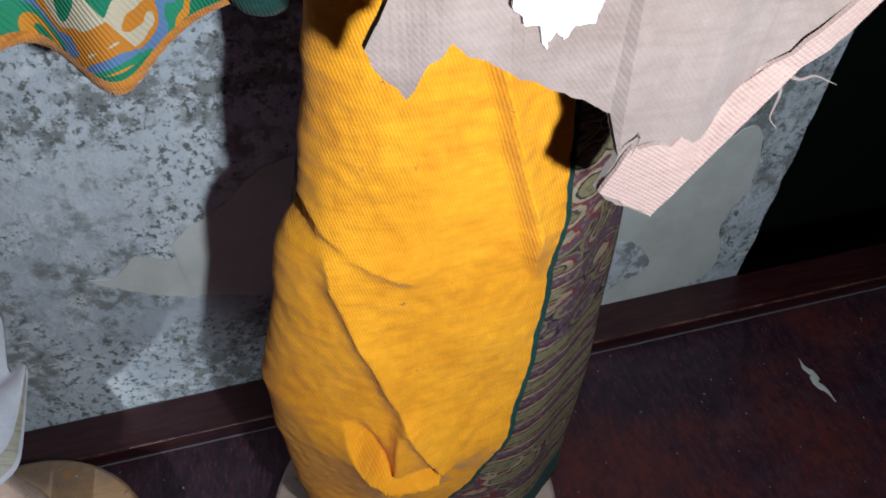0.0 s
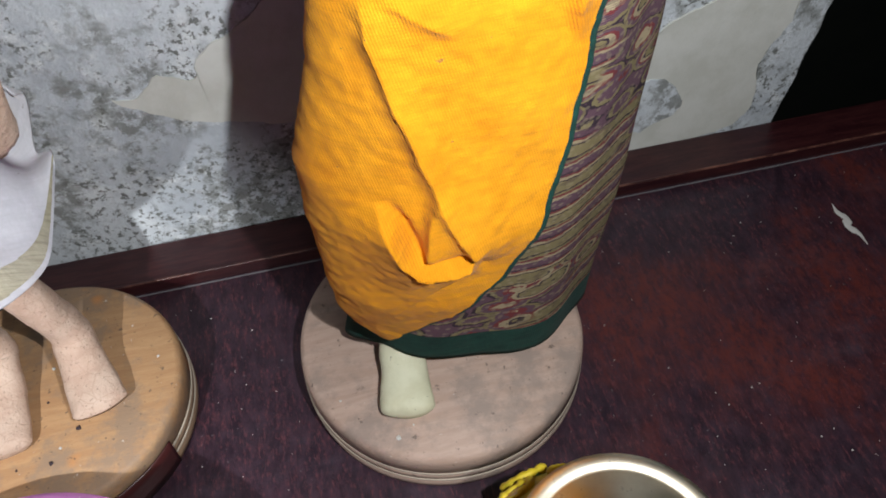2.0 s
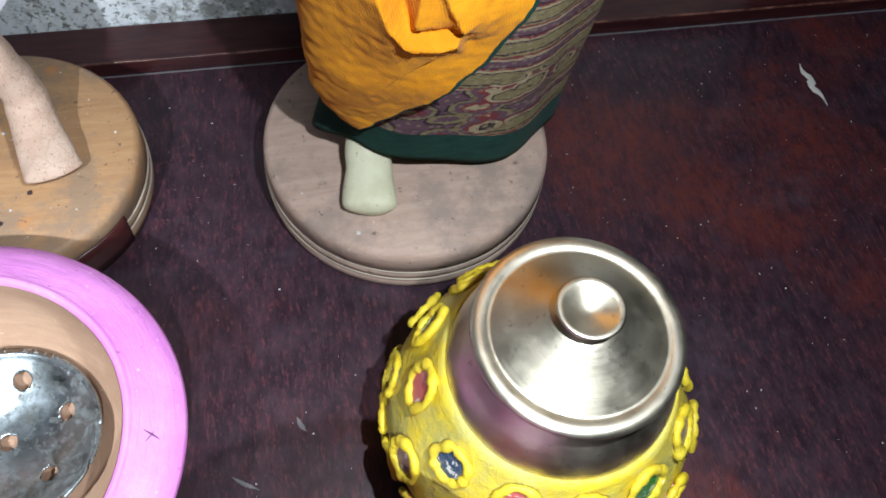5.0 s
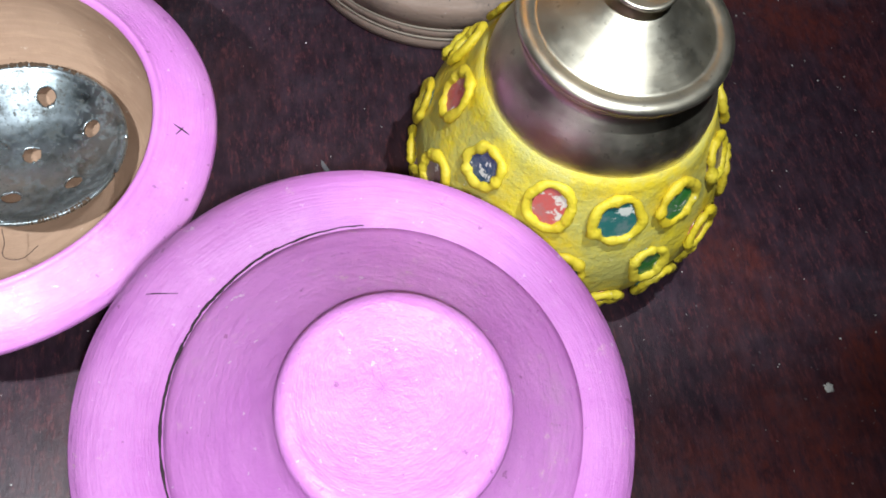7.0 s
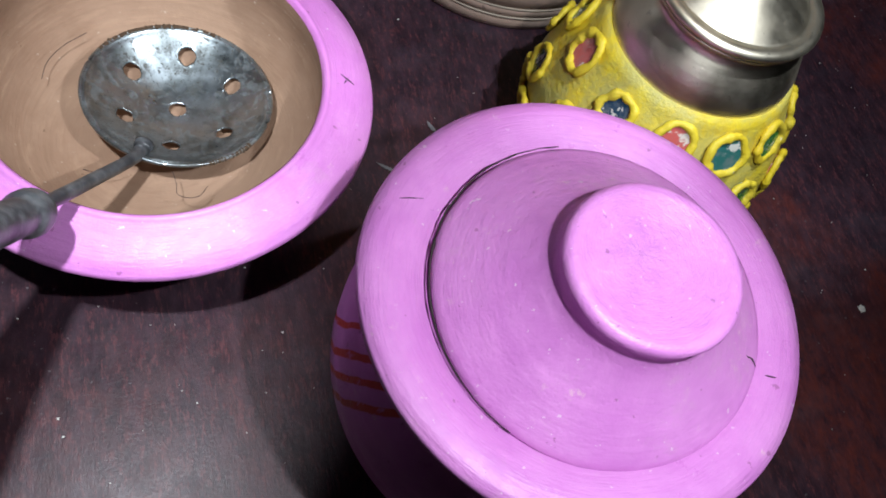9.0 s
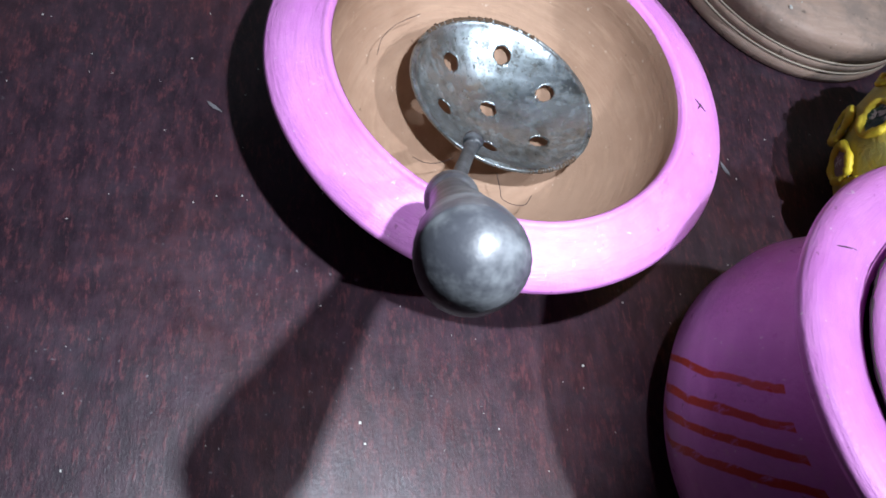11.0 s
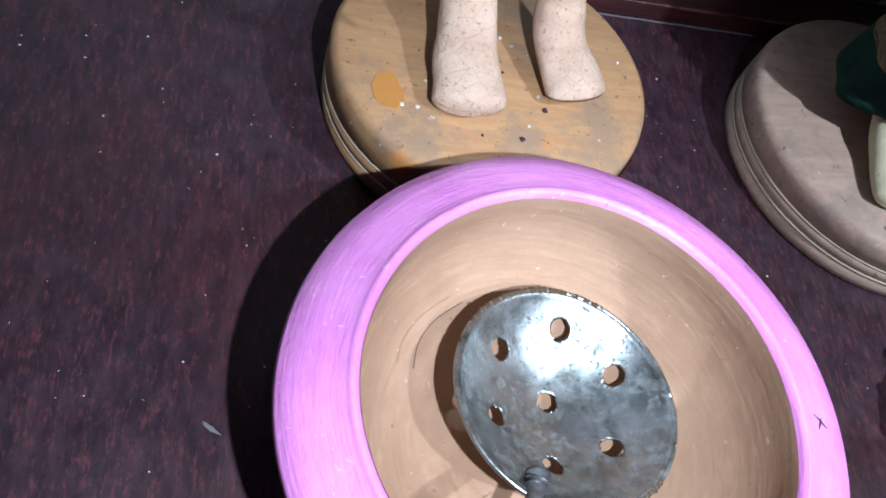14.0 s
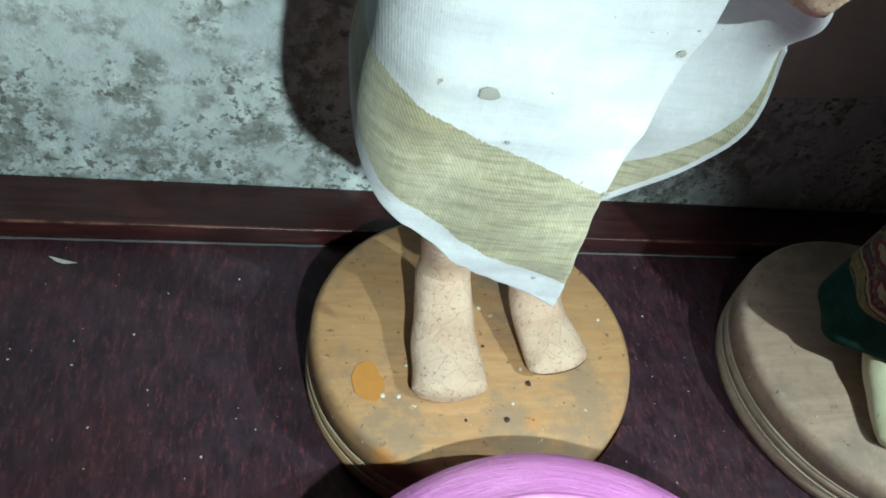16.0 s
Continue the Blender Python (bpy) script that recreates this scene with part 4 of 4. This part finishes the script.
def woman_doll():
    o = Vector((0.0775, 0.2165, 0.028))
    bm = bmesh.new()
    cx, cy = 0.091, 0.222
    hem = 0.046

    left = curve([(0.077, 0.0400), (0.085, 0.0360), (0.100, 0.0310), (0.120, 0.0290), (0.150, 0.0278), (0.184, 0.0280), (0.190, 0.0300), (0.222, 0.0385), (0.244, 0.0440), (0.2490, 0.0465), (0.2525, 0.0535), (0.278, 0.0560), (0.300, 0.0600), (0.316, 0.0630), (0.430, 0.0710)])

    def skirt(u, v, s):
        a = 2 * math.pi * u * 0.9999
        z = hem + (0.43 - hem) * v
        rx = 0.0685 + 0.016 * math.sin(min(v, 0.6) * 2.2) - 0.035 * max(v - 0.55, 0)
        ry = 0.036 + 0.006 * v
        k = 1 + 0.035 * math.sin(a * 7 + 2 * v) * (1 - 0.5 * v) + 0.02 * noise.noise((math.cos(a) * 2, math.sin(a) * 2, z * 20))
        rx -= 0.007
        if math.cos(a) < 0:
            rx = min(rx, cx - left(z) - 0.006) if z > 0.088 else 0.050 + 0.010 * (0.088 - z) / 0.042
        k -= 0.03 * s
        z += 0.004 * (1 - v) ** 8 * math.sin(3 * a + 1) - 0.010 * (1 - v) ** 4 * math.cos(a) * (1 if math.cos(a) > 0 else 0.2)
        return Vector((cx + rx * k * math.cos(a), cy - ry * k * math.sin(a), z)) - o

    sheet(bm, skirt, 150, 120, lambda u, v: 1 if v < 0.048 else 0)
    right = curve([(0.077, 0.050), (0.085, 0.055), (0.100, 0.066), (0.112, 0.077), (0.12, 0.084), (0.137, 0.096), (0.167, 0.1095), (0.196, 0.1175), (0.227, 0.122), (0.253, 0.1255), (0.29, 0.128), (0.43, 0.128)])
    front = curve([(0.085, 0.176), (0.12, 0.166), (0.16, 0.164), (0.20, 0.170), (0.28, 0.178), (0.43, 0.182)])
    lines = [([(0.050, 0.272), (0.0525, 0.265), (0.059, 0.256), (0.070, 0.247), (0.084, 0.238)], 0.0026, 0.009, 0.0040),
             ([(0.0565, 0.262), (0.0572, 0.240), (0.0615, 0.219), (0.0695, 0.192), (0.074, 0.178), (0.0815, 0.158), (0.085, 0.146)], 0.0056, 0.0100, 0.0046, 0.05),
             ([(0.0725, 0.188), (0.0690, 0.176), (0.0675, 0.166), (0.0640, 0.150)], 0.0060, 0.008, 0.0030),
             ([(0.051, 0.180), (0.056, 0.170), (0.059, 0.159), (0.064, 0.152), (0.074, 0.150), (0.080, 0.151), (0.084, 0.140)][::-1], 0.0085, 0.011, 0.0034, 0.6),
             ([(0.0985, 0.340), (0.1030, 0.315), (0.1070, 0.293), (0.1100, 0.274), (0.1140, 0.253), (0.1165, 0.230)], 0.0060, 0.009, 0.0030)]

    def drape(u, v, s):
        z = 0.077 + (0.43 - 0.077) * v
        rl, rr = cx - left(z), 0.0715
        cr = (right(z) - cx) / (rr if right(z) > cx else rl)
        end = math.acos(max(min(cr, 1), -0.97))
        a = radians(225) + (end - radians(225)) * u
        x = cx + (rr if math.cos(a) > 0 else rl) * math.cos(a)
        ry = 0.199 - front(z)
        y = 0.199 - ry * (math.sin(a) if math.sin(a) > 0 else 0.9 * math.sin(a))
        lift = sum(fold(x, z, *l) for l in lines) if math.sin(a) > 0 else 0
        lift += 0.0013 * noise.noise((x * 42 + z * 20, z * 26 - x * 10, 4)) + 0.00025 * noise.noise((x * 110, z * 85, 9)) + 0.0005 * noise.noise((x * 260, z * 260, 2))
        lift += 0.0001 * math.sin(z * 700 + 5 * noise.noise((x * 30, z * 30, 1))) * min(max((z - 0.225) * 30, 0), 1)
        n = Vector((math.cos(a) / max(rl, 0.02), -math.sin(a) / max(ry, 0.02), 0)).normalized()
        edge = 0.0012 * noise.noise((z * 60, 2, u * 3))
        return Vector((x + edge, y, z)) + n * (lift + 0.0012 - 0.0022 * s) - o

    sheet(bm, drape, 250, 400, lambda u, v: 1 if u > 0.988 else 2)
    # dark green sleeve edge
    tube(bm, [q - o for q in spline([(0.052, 0.2, 0.322), (0.056, 0.195, 0.34), (0.064, 0.19, 0.37)], 12)], lambda s: 0.008 + 0.006 * s, 16, 1)
    # shoulders, closing the body
    tube(bm, [q - o for q in spline([(cx, cy, 0.40), (cx, cy, 0.44), (cx, cy, 0.46)], 8)], curve([(0, 0.055), (0.5, 0.05), (1, 0.02)]), 24, 2, 0.7)
    foot(bm, Vector((0.056, 0.215, 0.0302)) - o, Vector((0.0515, 0.1745, 0.0302)) - o, 0.0245, 3, Vector((0.058, 0.222, 0.10)) - o)
    foot(bm, Vector((0.112, 0.235, 0.0302)) - o, Vector((0.112, 0.205, 0.0302)) - o, 0.024, 3, Vector((0.11, 0.23, 0.10)) - o)
    ob = link("doll_in_yellow_drape", bm, [PAISLEY, GREEN, YELLOW, PALE])
    ob.location = o
    return tagged(ob, "clothed doll with yellow drape over a paisley skirt with green hem", "doll")


def man_doll():
    o = Vector((-0.116, 0.2295, 0.028))
    bm = bmesh.new()
    foot(bm, Vector((-0.136, 0.240, 0.0335)) - o, Vector((-0.1355, 0.200, 0.0335)) - o, 0.0275, 0, Vector((-0.148, 0.222, 0.17)) - o)
    foot(bm, Vector((-0.100, 0.241, 0.0335)) - o, Vector((-0.0912, 0.2105, 0.0335)) - o, 0.025, 0, Vector((-0.112, 0.232, 0.17)) - o)
    lower = lambda u: spline([(-0.183, 0.232, 0.158), (-0.1825, 0.204, 0.151), (-0.174, 0.190, 0.139), (-0.160, 0.187, 0.1280), (-0.143, 0.186, 0.1165), (-0.1185, 0.185, 0.1050)], 101)[round(u * 100)]
    upper = lambda u: spline([(-0.176, 0.245, 0.30), (-0.177, 0.205, 0.30), (-0.165, 0.19, 0.30), (-0.150, 0.186, 0.30), (-0.130, 0.184, 0.30), (-0.104, 0.184, 0.30)], 101)[round(u * 100)]
    bows = curve([(0, 0), (0.25, -0.005), (0.6, -0.003), (1, 0)])
    lows, ups = [lower(k / 100) for k in range(101)], [upper(k / 100) for k in range(101)]

    def panel(u, v, s):
        k = min(round(u * 100), 100)
        a, b = lows[k], ups[k]
        p = a.lerp(b, v)
        p.x += bows(v) * u + 0.0015 * noise.noise((p.x * 60, p.z * 40, 2)) 
        p.y -= 0.003 * math.sin(v * 3) + 0.0016 * noise.noise((p.x * 40, p.z * 22, 8)) + 0.0014 * noise.noise((p.x * 30 + p.z * 25, p.z * 100, 5)) + 0.0016 * s * -1
        p.z += 0.0012 * noise.noise((p.x * 160, 1, 1)) * (1 - v)
        return p - o

    def spot(x, z, w, h):
        """A grey stain that lies on the wrap."""
        best = min((panel(i / 100, j / 130, 0) + o for i in range(20, 101, 2) for j in range(0, 131, 2)), key=lambda p: (p.x - x) ** 2 + (p.z - z) ** 2)
        c = bm.verts.new(best + Vector((0, -0.0007, 0)) - o)
        ring = []
        for k in range(14):
            a = 2 * math.pi * k / 14
            r = 1 + 0.4 * noise.noise((math.cos(a) + x * 90, math.sin(a), z * 70))
            ring.append(bm.verts.new(best + Vector((w * r * math.cos(a), -0.0004, h * r * math.sin(a))) - o))
        for k in range(14):
            bm.faces.new((c, ring[k], ring[(k + 1) % 14])).material_index = 6

    for s in ((-0.1586, 0.1825, 0.0026, 0.0017), (-0.1175, 0.1985, 0.0010, 0.0009), (-0.1155, 0.1546, 0.0010, 0.0008), (-0.150, 0.170, 0.0006, 0.0006)):
        spot(*s)

    def bands(u, v):
        p = panel(u, v, 0) + o
        d = v * (0.30 - lows[min(round(u * 100), 100)].z)
        wave = 0.0006 * noise.noise((u * 5, 3, 3))
        return 1 if d < 0.0045 + 0.0065 * u + wave else (2 if p.z < 0.1795 - 0.40 * max(p.x + 0.181, 0) + wave else 1)

    sheet(bm, panel, 100, 480, bands)
    fl = [Vector(q) for q in ((-0.122, 0.204, 0.118), (-0.106, 0.219, 0.108), (-0.090, 0.220, 0.118), (-0.0755, 0.219, 0.136), (-0.0655, 0.217, 0.156), (-0.058, 0.221, 0.175))]
    fu = [Vector(q) for q in ((-0.109, 0.202, 0.29), (-0.098, 0.222, 0.285), (-0.085, 0.222, 0.27), (-0.072, 0.218, 0.240), (-0.062, 0.217, 0.222), (-0.0575, 0.226, 0.208))]
    fls, fus = spline(fl, 61), spline(fu, 61)

    def flare(u, v, s):
        k = min(round(u * 60), 60)
        p = fls[k].lerp(fus[k], v)
        p.y += 0.0045 * math.sin(v * 9 + u * 7) * (0.4 + u) + 0.003 * noise.noise((p.x * 50, p.z * 40, 5)) + 0.0016 * s
        return p - o

    def bands_flare(u, v):
        d = v * (0.17 - 0.11 * u)
        return 1 if d < 0.0035 else (2 if d < 0.0175 - 0.012 * u * u else 1)

    sheet(bm, flare, 60, 220, bands_flare)
    # body under the cloth
    tube(bm, [q - o for q in spline([(-0.135, 0.232, 0.16), (-0.128, 0.236, 0.22), (-0.12, 0.24, 0.32), (-0.115, 0.24, 0.40), (-0.115, 0.24, 0.43)], 24)], curve([(0, 0.036), (0.6, 0.046), (0.9, 0.04), (1, 0.015)]), 28, 1, 0.75)
    # forearm and wrapped maroon sleeve
    tube(bm, [q - o for q in spline([(-0.072, 0.218, 0.200), (-0.067, 0.212, 0.222), (-0.068, 0.210, 0.245)], 14)], curve([(0, 0.012), (0.5, 0.0125), (1, 0.012)]), 18, 0, 1, 0.08)
    tube(bm, [q - o for q in spline([(-0.067, 0.211, 0.230), (-0.065, 0.21, 0.244), (-0.069, 0.214, 0.264), (-0.075, 0.222, 0.29), (-0.095, 0.235, 0.33)], 20)], curve([(0, 0.010), (0.15, 0.0145), (0.4, 0.017), (1, 0.02)]), 20, 3, 1, 0.25)
    # printed shawl end
    low = spline([(-0.095, 0.235, 0.315), (-0.05, 0.228, 0.308), (-0.022, 0.226, 0.305), (-0.008, 0.228, 0.299), (0.008, 0.226, 0.2885), (0.024, 0.226, 0.295), (0.044, 0.228, 0.307)], 61)
    top = spline([(-0.11, 0.238, 0.40), (-0.07, 0.234, 0.39), (-0.035, 0.23, 0.38), (-0.01, 0.23, 0.375), (0.012, 0.23, 0.37), (0.03, 0.23, 0.36), (0.046, 0.23, 0.34)], 61)

    def shawl(u, v, s):
        k = min(round(u * 60), 60)
        p = low[k].lerp(top[k], v)
        p.y += 0.006 * math.sin(u * 16) * (1 - 0.4 * v) + 0.0016 * s
        return p - o

    sheet(bm, shawl, 60, 40, lambda u, v: 5 if v < 0.045 else 4)
    ob = link("doll_in_white_wrap", bm, [SKIN, WHITE, KHAKI, MAROON, PRINT, cloth("orange_edging", (0.48, 0.17, 0.02), (0.55, 0.22, 0.03), 0.001, (0, 0.3, 0), (0.3, 0.1, 0.02)), STAIN])
    ob.location = o
    return tagged(ob, "clothed doll in white wrap with khaki band, barefoot", "doll")


woman_doll()
man_doll()


def torn_cloth():
    """The stiff frayed pink cloth that hangs off the woman doll."""
    o = Vector((0.115, 0.135, 0.30))
    hang = Vector((0.001, 0.0, -0.0050))
    bm = bmesh.new()
    out = [(0.0672, 0.344), (0.0695, 0.338), (0.0738, 0.3325), (0.0770, 0.339), (0.0818, 0.3442), (0.095, 0.3345), (0.109, 0.3268), (0.1188, 0.3228), (0.1150, 0.3145), (0.1110, 0.3060), (0.1165, 0.3003), (0.1245, 0.2955),
           (0.1340, 0.312), (0.1480, 0.329), (0.1570, 0.340), (0.180, 0.368), (0.19, 0.42), (0.10, 0.42), (0.078, 0.37)]
    fine = []
    for a, b in zip(out, out[1:] + out[:1]):
        for k in range(8):
            x, z = a[0] + (b[0] - a[0]) * k / 8, a[1] + (b[1] - a[1]) * k / 8
            fine.append((x + 0.0010 * noise.noise((x * 300, z * 300, 1)), z + 0.0010 * noise.noise((x * 300, z * 300, 5))))
    depth = lambda x, z: 0.139 - 0.10 * (x - 0.07) + 0.0035 * noise.noise((x * 40, z * 40, 3)) - 0.10 * max(z - 0.33, 0)
    front = [bm.verts.new(Vector((x, depth(x, z), z)) - o) for x, z in fine]
    face = bm.faces.new(front)
    bmesh.ops.triangulate(bm, faces=[face])
    bmesh.ops.subdivide_edges(bm, edges=list(bm.edges), cuts=1, use_grid_fill=True)
    got = bmesh.ops.extrude_face_region(bm, geom=list(bm.faces))
    for v in got["geom"]:
        if isinstance(v, bmesh.types.BMVert):
            v.co.y += 0.0022
    ob = link("torn_cloth", bm, PINKCLOTH, smooth=False)
    ob.location = o + hang
    tagged(ob, "stiff dusty pink cloth with frayed torn edge, hanging from the doll", "cloth")

    def patch(name, outline, material, proud, label):
        """A thin ragged piece that lies on the cloth."""
        pm = bmesh.new()
        rim = []
        for a, b in zip(outline, outline[1:] + outline[:1]):
            for k in range(6):
                x, z = a[0] + (b[0] - a[0]) * k / 6, a[1] + (b[1] - a[1]) * k / 6
                rim.append((x + 0.0010 * noise.noise((x * 420, z * 420, 2)), z + 0.0010 * noise.noise((x * 420, z * 420, 7))))
        face = pm.faces.new([pm.verts.new(Vector((x, depth(x, z) - proud, z)) - o) for x, z in rim])
        bmesh.ops.triangulate(pm, faces=[face])
        got = bmesh.ops.extrude_face_region(pm, geom=list(pm.faces))
        for v in got["geom"]:
            if isinstance(v, bmesh.types.BMVert):
                v.co.y += 0.0011
        part(name, pm, material, ob, label, smooth=False)

    patch("turned_edge", [(0.1112, 0.3068), (0.1245, 0.2965), (0.1335, 0.312), (0.1475, 0.329), (0.1568, 0.3405), (0.179, 0.368), (0.1745, 0.369), (0.1500, 0.3395), (0.1370, 0.3255), (0.1255, 0.3165), (0.1170, 0.3180)], PINKHEM, 0.0016, "clean pink turned edge")
    # the overexposed highlight, added as a white piece on the cloth
    patch("blown_spot", [(0.0895, 0.358), (0.0920, 0.3515), (0.0940, 0.3475), (0.0968, 0.3462), (0.0985, 0.3405), (0.1000, 0.3450), (0.1015, 0.3425), (0.1030, 0.3462), (0.1062, 0.3455), (0.1075, 0.353), (0.101, 0.365)], HOT_SPOT, 0.0016, "white paint blot")
    rnd = random.Random(8)
    for x, z in ((0.1170, 0.3225), (0.1470, 0.327), (0.1480, 0.3285), (0.1185, 0.322)):
        bm = bmesh.new()
        p = Vector((x, depth(x, z), z)) - o
        pts = [p]
        d = Vector((rnd.uniform(-0.2, 1) if x > 0.14 else rnd.uniform(-0.5, 0.2), -0.1, -0.5 if x > 0.14 else -1))
        for k in range(4):
            d = (d + Vector((rnd.uniform(-0.8, 0.8), rnd.uniform(-0.3, 0.3), rnd.uniform(-0.8, 0.8)))).normalized()
            pts.append(pts[-1] + d * 0.0026)
        tube(bm, spline(pts, 18), lambda s: 0.00042 * (1.1 - s), 8)
        part("thread", bm, PINKCLOTH, ob, "loose frayed thread")
    return ob


torn_cloth()


# dust and marks --------------------------------------------------------------------
def scatter():
    rnd = random.Random(2)
    bm = bmesh.new()
    for _ in range(620):
        x, y = rnd.uniform(-0.42, 0.42), rnd.uniform(-0.2, 0.296)
        s = rnd.choice((0.0002, 0.00025, 0.0003, 0.0004))
        box(bm, (x, y, 0.0002), (x + s * rnd.uniform(0.6, 2.2), y + s * rnd.uniform(0.6, 2.2), 0.0002 + s * 0.4))
    ob = link("table_dust", bm, LINT, smooth=False)
    return tagged(ob, "pale dust grains and lint scattered on the table", "dust", kind="stuff")


def smear(points, width, label, material=LINT):
    bm = bmesh.new()
    o = Vector((*points[0], 0.0))
    path = [Vector((x, y, 0.0004)) - o for x, y in points]
    line = spline(path, 40)
    run = path[-1] - path[0]
    tube(bm, line, lambda s: width * (0.75 + 0.8 * abs(noise.noise((s * 9, points[0][0] * 50, 1)))) * math.sin(math.pi * min(max(s, 0.04), 0.96)), 12, 0, 0.12, 0.0, True, Vector((-run.y, run.x, 0)))
    ob = link("paint_drip", bm, material)
    ob.location = o
    return tagged(ob, label, "stain")


scatter()
smear([(0.3330, 0.262), (0.3325, 0.255), (0.3350, 0.249), (0.3330, 0.243), (0.3360, 0.236), (0.3365, 0.228)], 0.0026, "dried white paint drip on the dark table")
smear([(-0.294, 0.290), (-0.288, 0.2872), (-0.282, 0.2865)], 0.0012, "small white chip on the dark table by the strip")
smear([(0.2065, -0.043), (0.208, -0.041), (0.210, -0.040)], 0.0022, "small pale crumb on the dark table")
smear([(-0.2235, 0.0885), (-0.2211, 0.0864), (-0.2175, 0.084)], 0.0009, "faint pale scratch on the dark table", DUST)
smear([(0.0055, 0.087), (0.0068, 0.083), (0.009, 0.0795)], 0.0013, "faint pale smudge on the dark table", DUST)
smear([(-0.0247, 0.0648), (-0.0200, 0.0612), (-0.0132, 0.0572)], 0.0009, "faint pale scratch on the dark table", DUST)
hair([(-0.1453, 0.1165, 0.0345), (-0.1546, 0.1101, 0.034), (-0.1606, 0.102, 0.034), (-0.1628, 0.0936, 0.034)], "dark hair stuck inside the clay bowl")
hair([(-0.1163, 0.0513, 0.0255), (-0.1153, 0.0458, 0.0245), (-0.1152, 0.0404, 0.0255), (-0.1118, 0.0374, 0.027), (-0.107, 0.0377, 0.027), (-0.1031, 0.0432, 0.025)], "dark curled hair lying in the clay bowl")
hair([(-0.1338, 0.0549, 0.0275), (-0.1396, 0.0527, 0.0265), (-0.1451, 0.0517, 0.0275), (-0.1495, 0.0529, 0.0285)], "dark hair lying in the clay bowl")


def grains(name, spots, z, material, label):
    for k, (x, y, s) in enumerate(spots):
        bm = bmesh.new()
        bmesh.ops.create_icosphere(bm, subdivisions=1, radius=s)
        for v in bm.verts:
            v.co *= 1 + 0.5 * noise.noise(v.co * 900 + Vector((k, 0, 0)))
            v.co.z *= 0.5
        ob = link(name, bm, material, smooth=False)
        ob.location = (x, y, z + 0.3 * s)
        tagged(ob, label, "crumb", "crumbs on the stands")


grains("crumb", [(-0.1600, 0.1980, 0.0010), (-0.1540, 0.1975, 0.0010), (-0.1045, 0.2090, 0.0009), (-0.1165, 0.2390, 0.0009), (-0.0650, 0.2335, 0.0008), (-0.1500, 0.2110, 0.0007), (-0.1105, 0.1935, 0.0007)], 0.033, LINT, "tiny white crumb lying on a wooden stand")
grains("crumb", [(-0.1026, 0.2022, 0.0013), (-0.1143, 0.1868, 0.0012), (-0.1300, 0.1870, 0.0007), (-0.1180, 0.2200, 0.0007)], 0.033, SCUFF, "tiny dark crumb lying on a wooden stand")

grains("crumb", [(0.0440, 0.1610, 0.0013), (0.0205, 0.1870, 0.0007), (0.0520, 0.1660, 0.0006)], 0.030, LINT, "tiny white crumb lying on a wooden stand")


def varnish_patch():
    o = Vector((-0.1650, 0.2045, 0.0332))
    bm = bmesh.new()
    ring = []
    for k in range(32):
        a = 2 * math.pi * k / 32
        r = 1 + 0.35 * noise.noise((math.cos(a), math.sin(a), 5)) + 0.12 * noise.noise((math.cos(a) * 4, math.sin(a) * 4, 2))
        ring.append((0.0058 * r * math.cos(a), 0.0085 * r * math.sin(a)))
    top, low = [bm.verts.new((x, y, 0.0002)) for x, y in ring], [bm.verts.new((x * 1.03, y * 1.03, -0.0002)) for x, y in ring]
    bm.faces.new(top)
    for k in range(32):
        bm.faces.new((top[k], low[k], low[(k + 1) % 32], top[(k + 1) % 32]))
    ob = link("varnish_patch", bm, VARNISH, smooth=False)
    ob.location = o
    tagged(ob, "orange varnish patch on the honey-coloured stand", "stain")


def dust_line():
    rnd = random.Random(5)
    bm = bmesh.new()
    for k in range(520):
        x = -0.6 + 1.2 * k / 520
        w = 0.0008 + 0.0010 * abs(noise.noise((x * 40, 1, 1))) 
        box(bm, (x, 0.3008 - w, 0.0001), (x + 0.0024, 0.3008, 0.0003 + 0.0002 * rnd.random()))
    tagged(link("dust_line", bm, DUST, smooth=False), "grey dust gathered along the foot of the strip", "dust", kind="stuff")


varnish_patch()
dust_line()
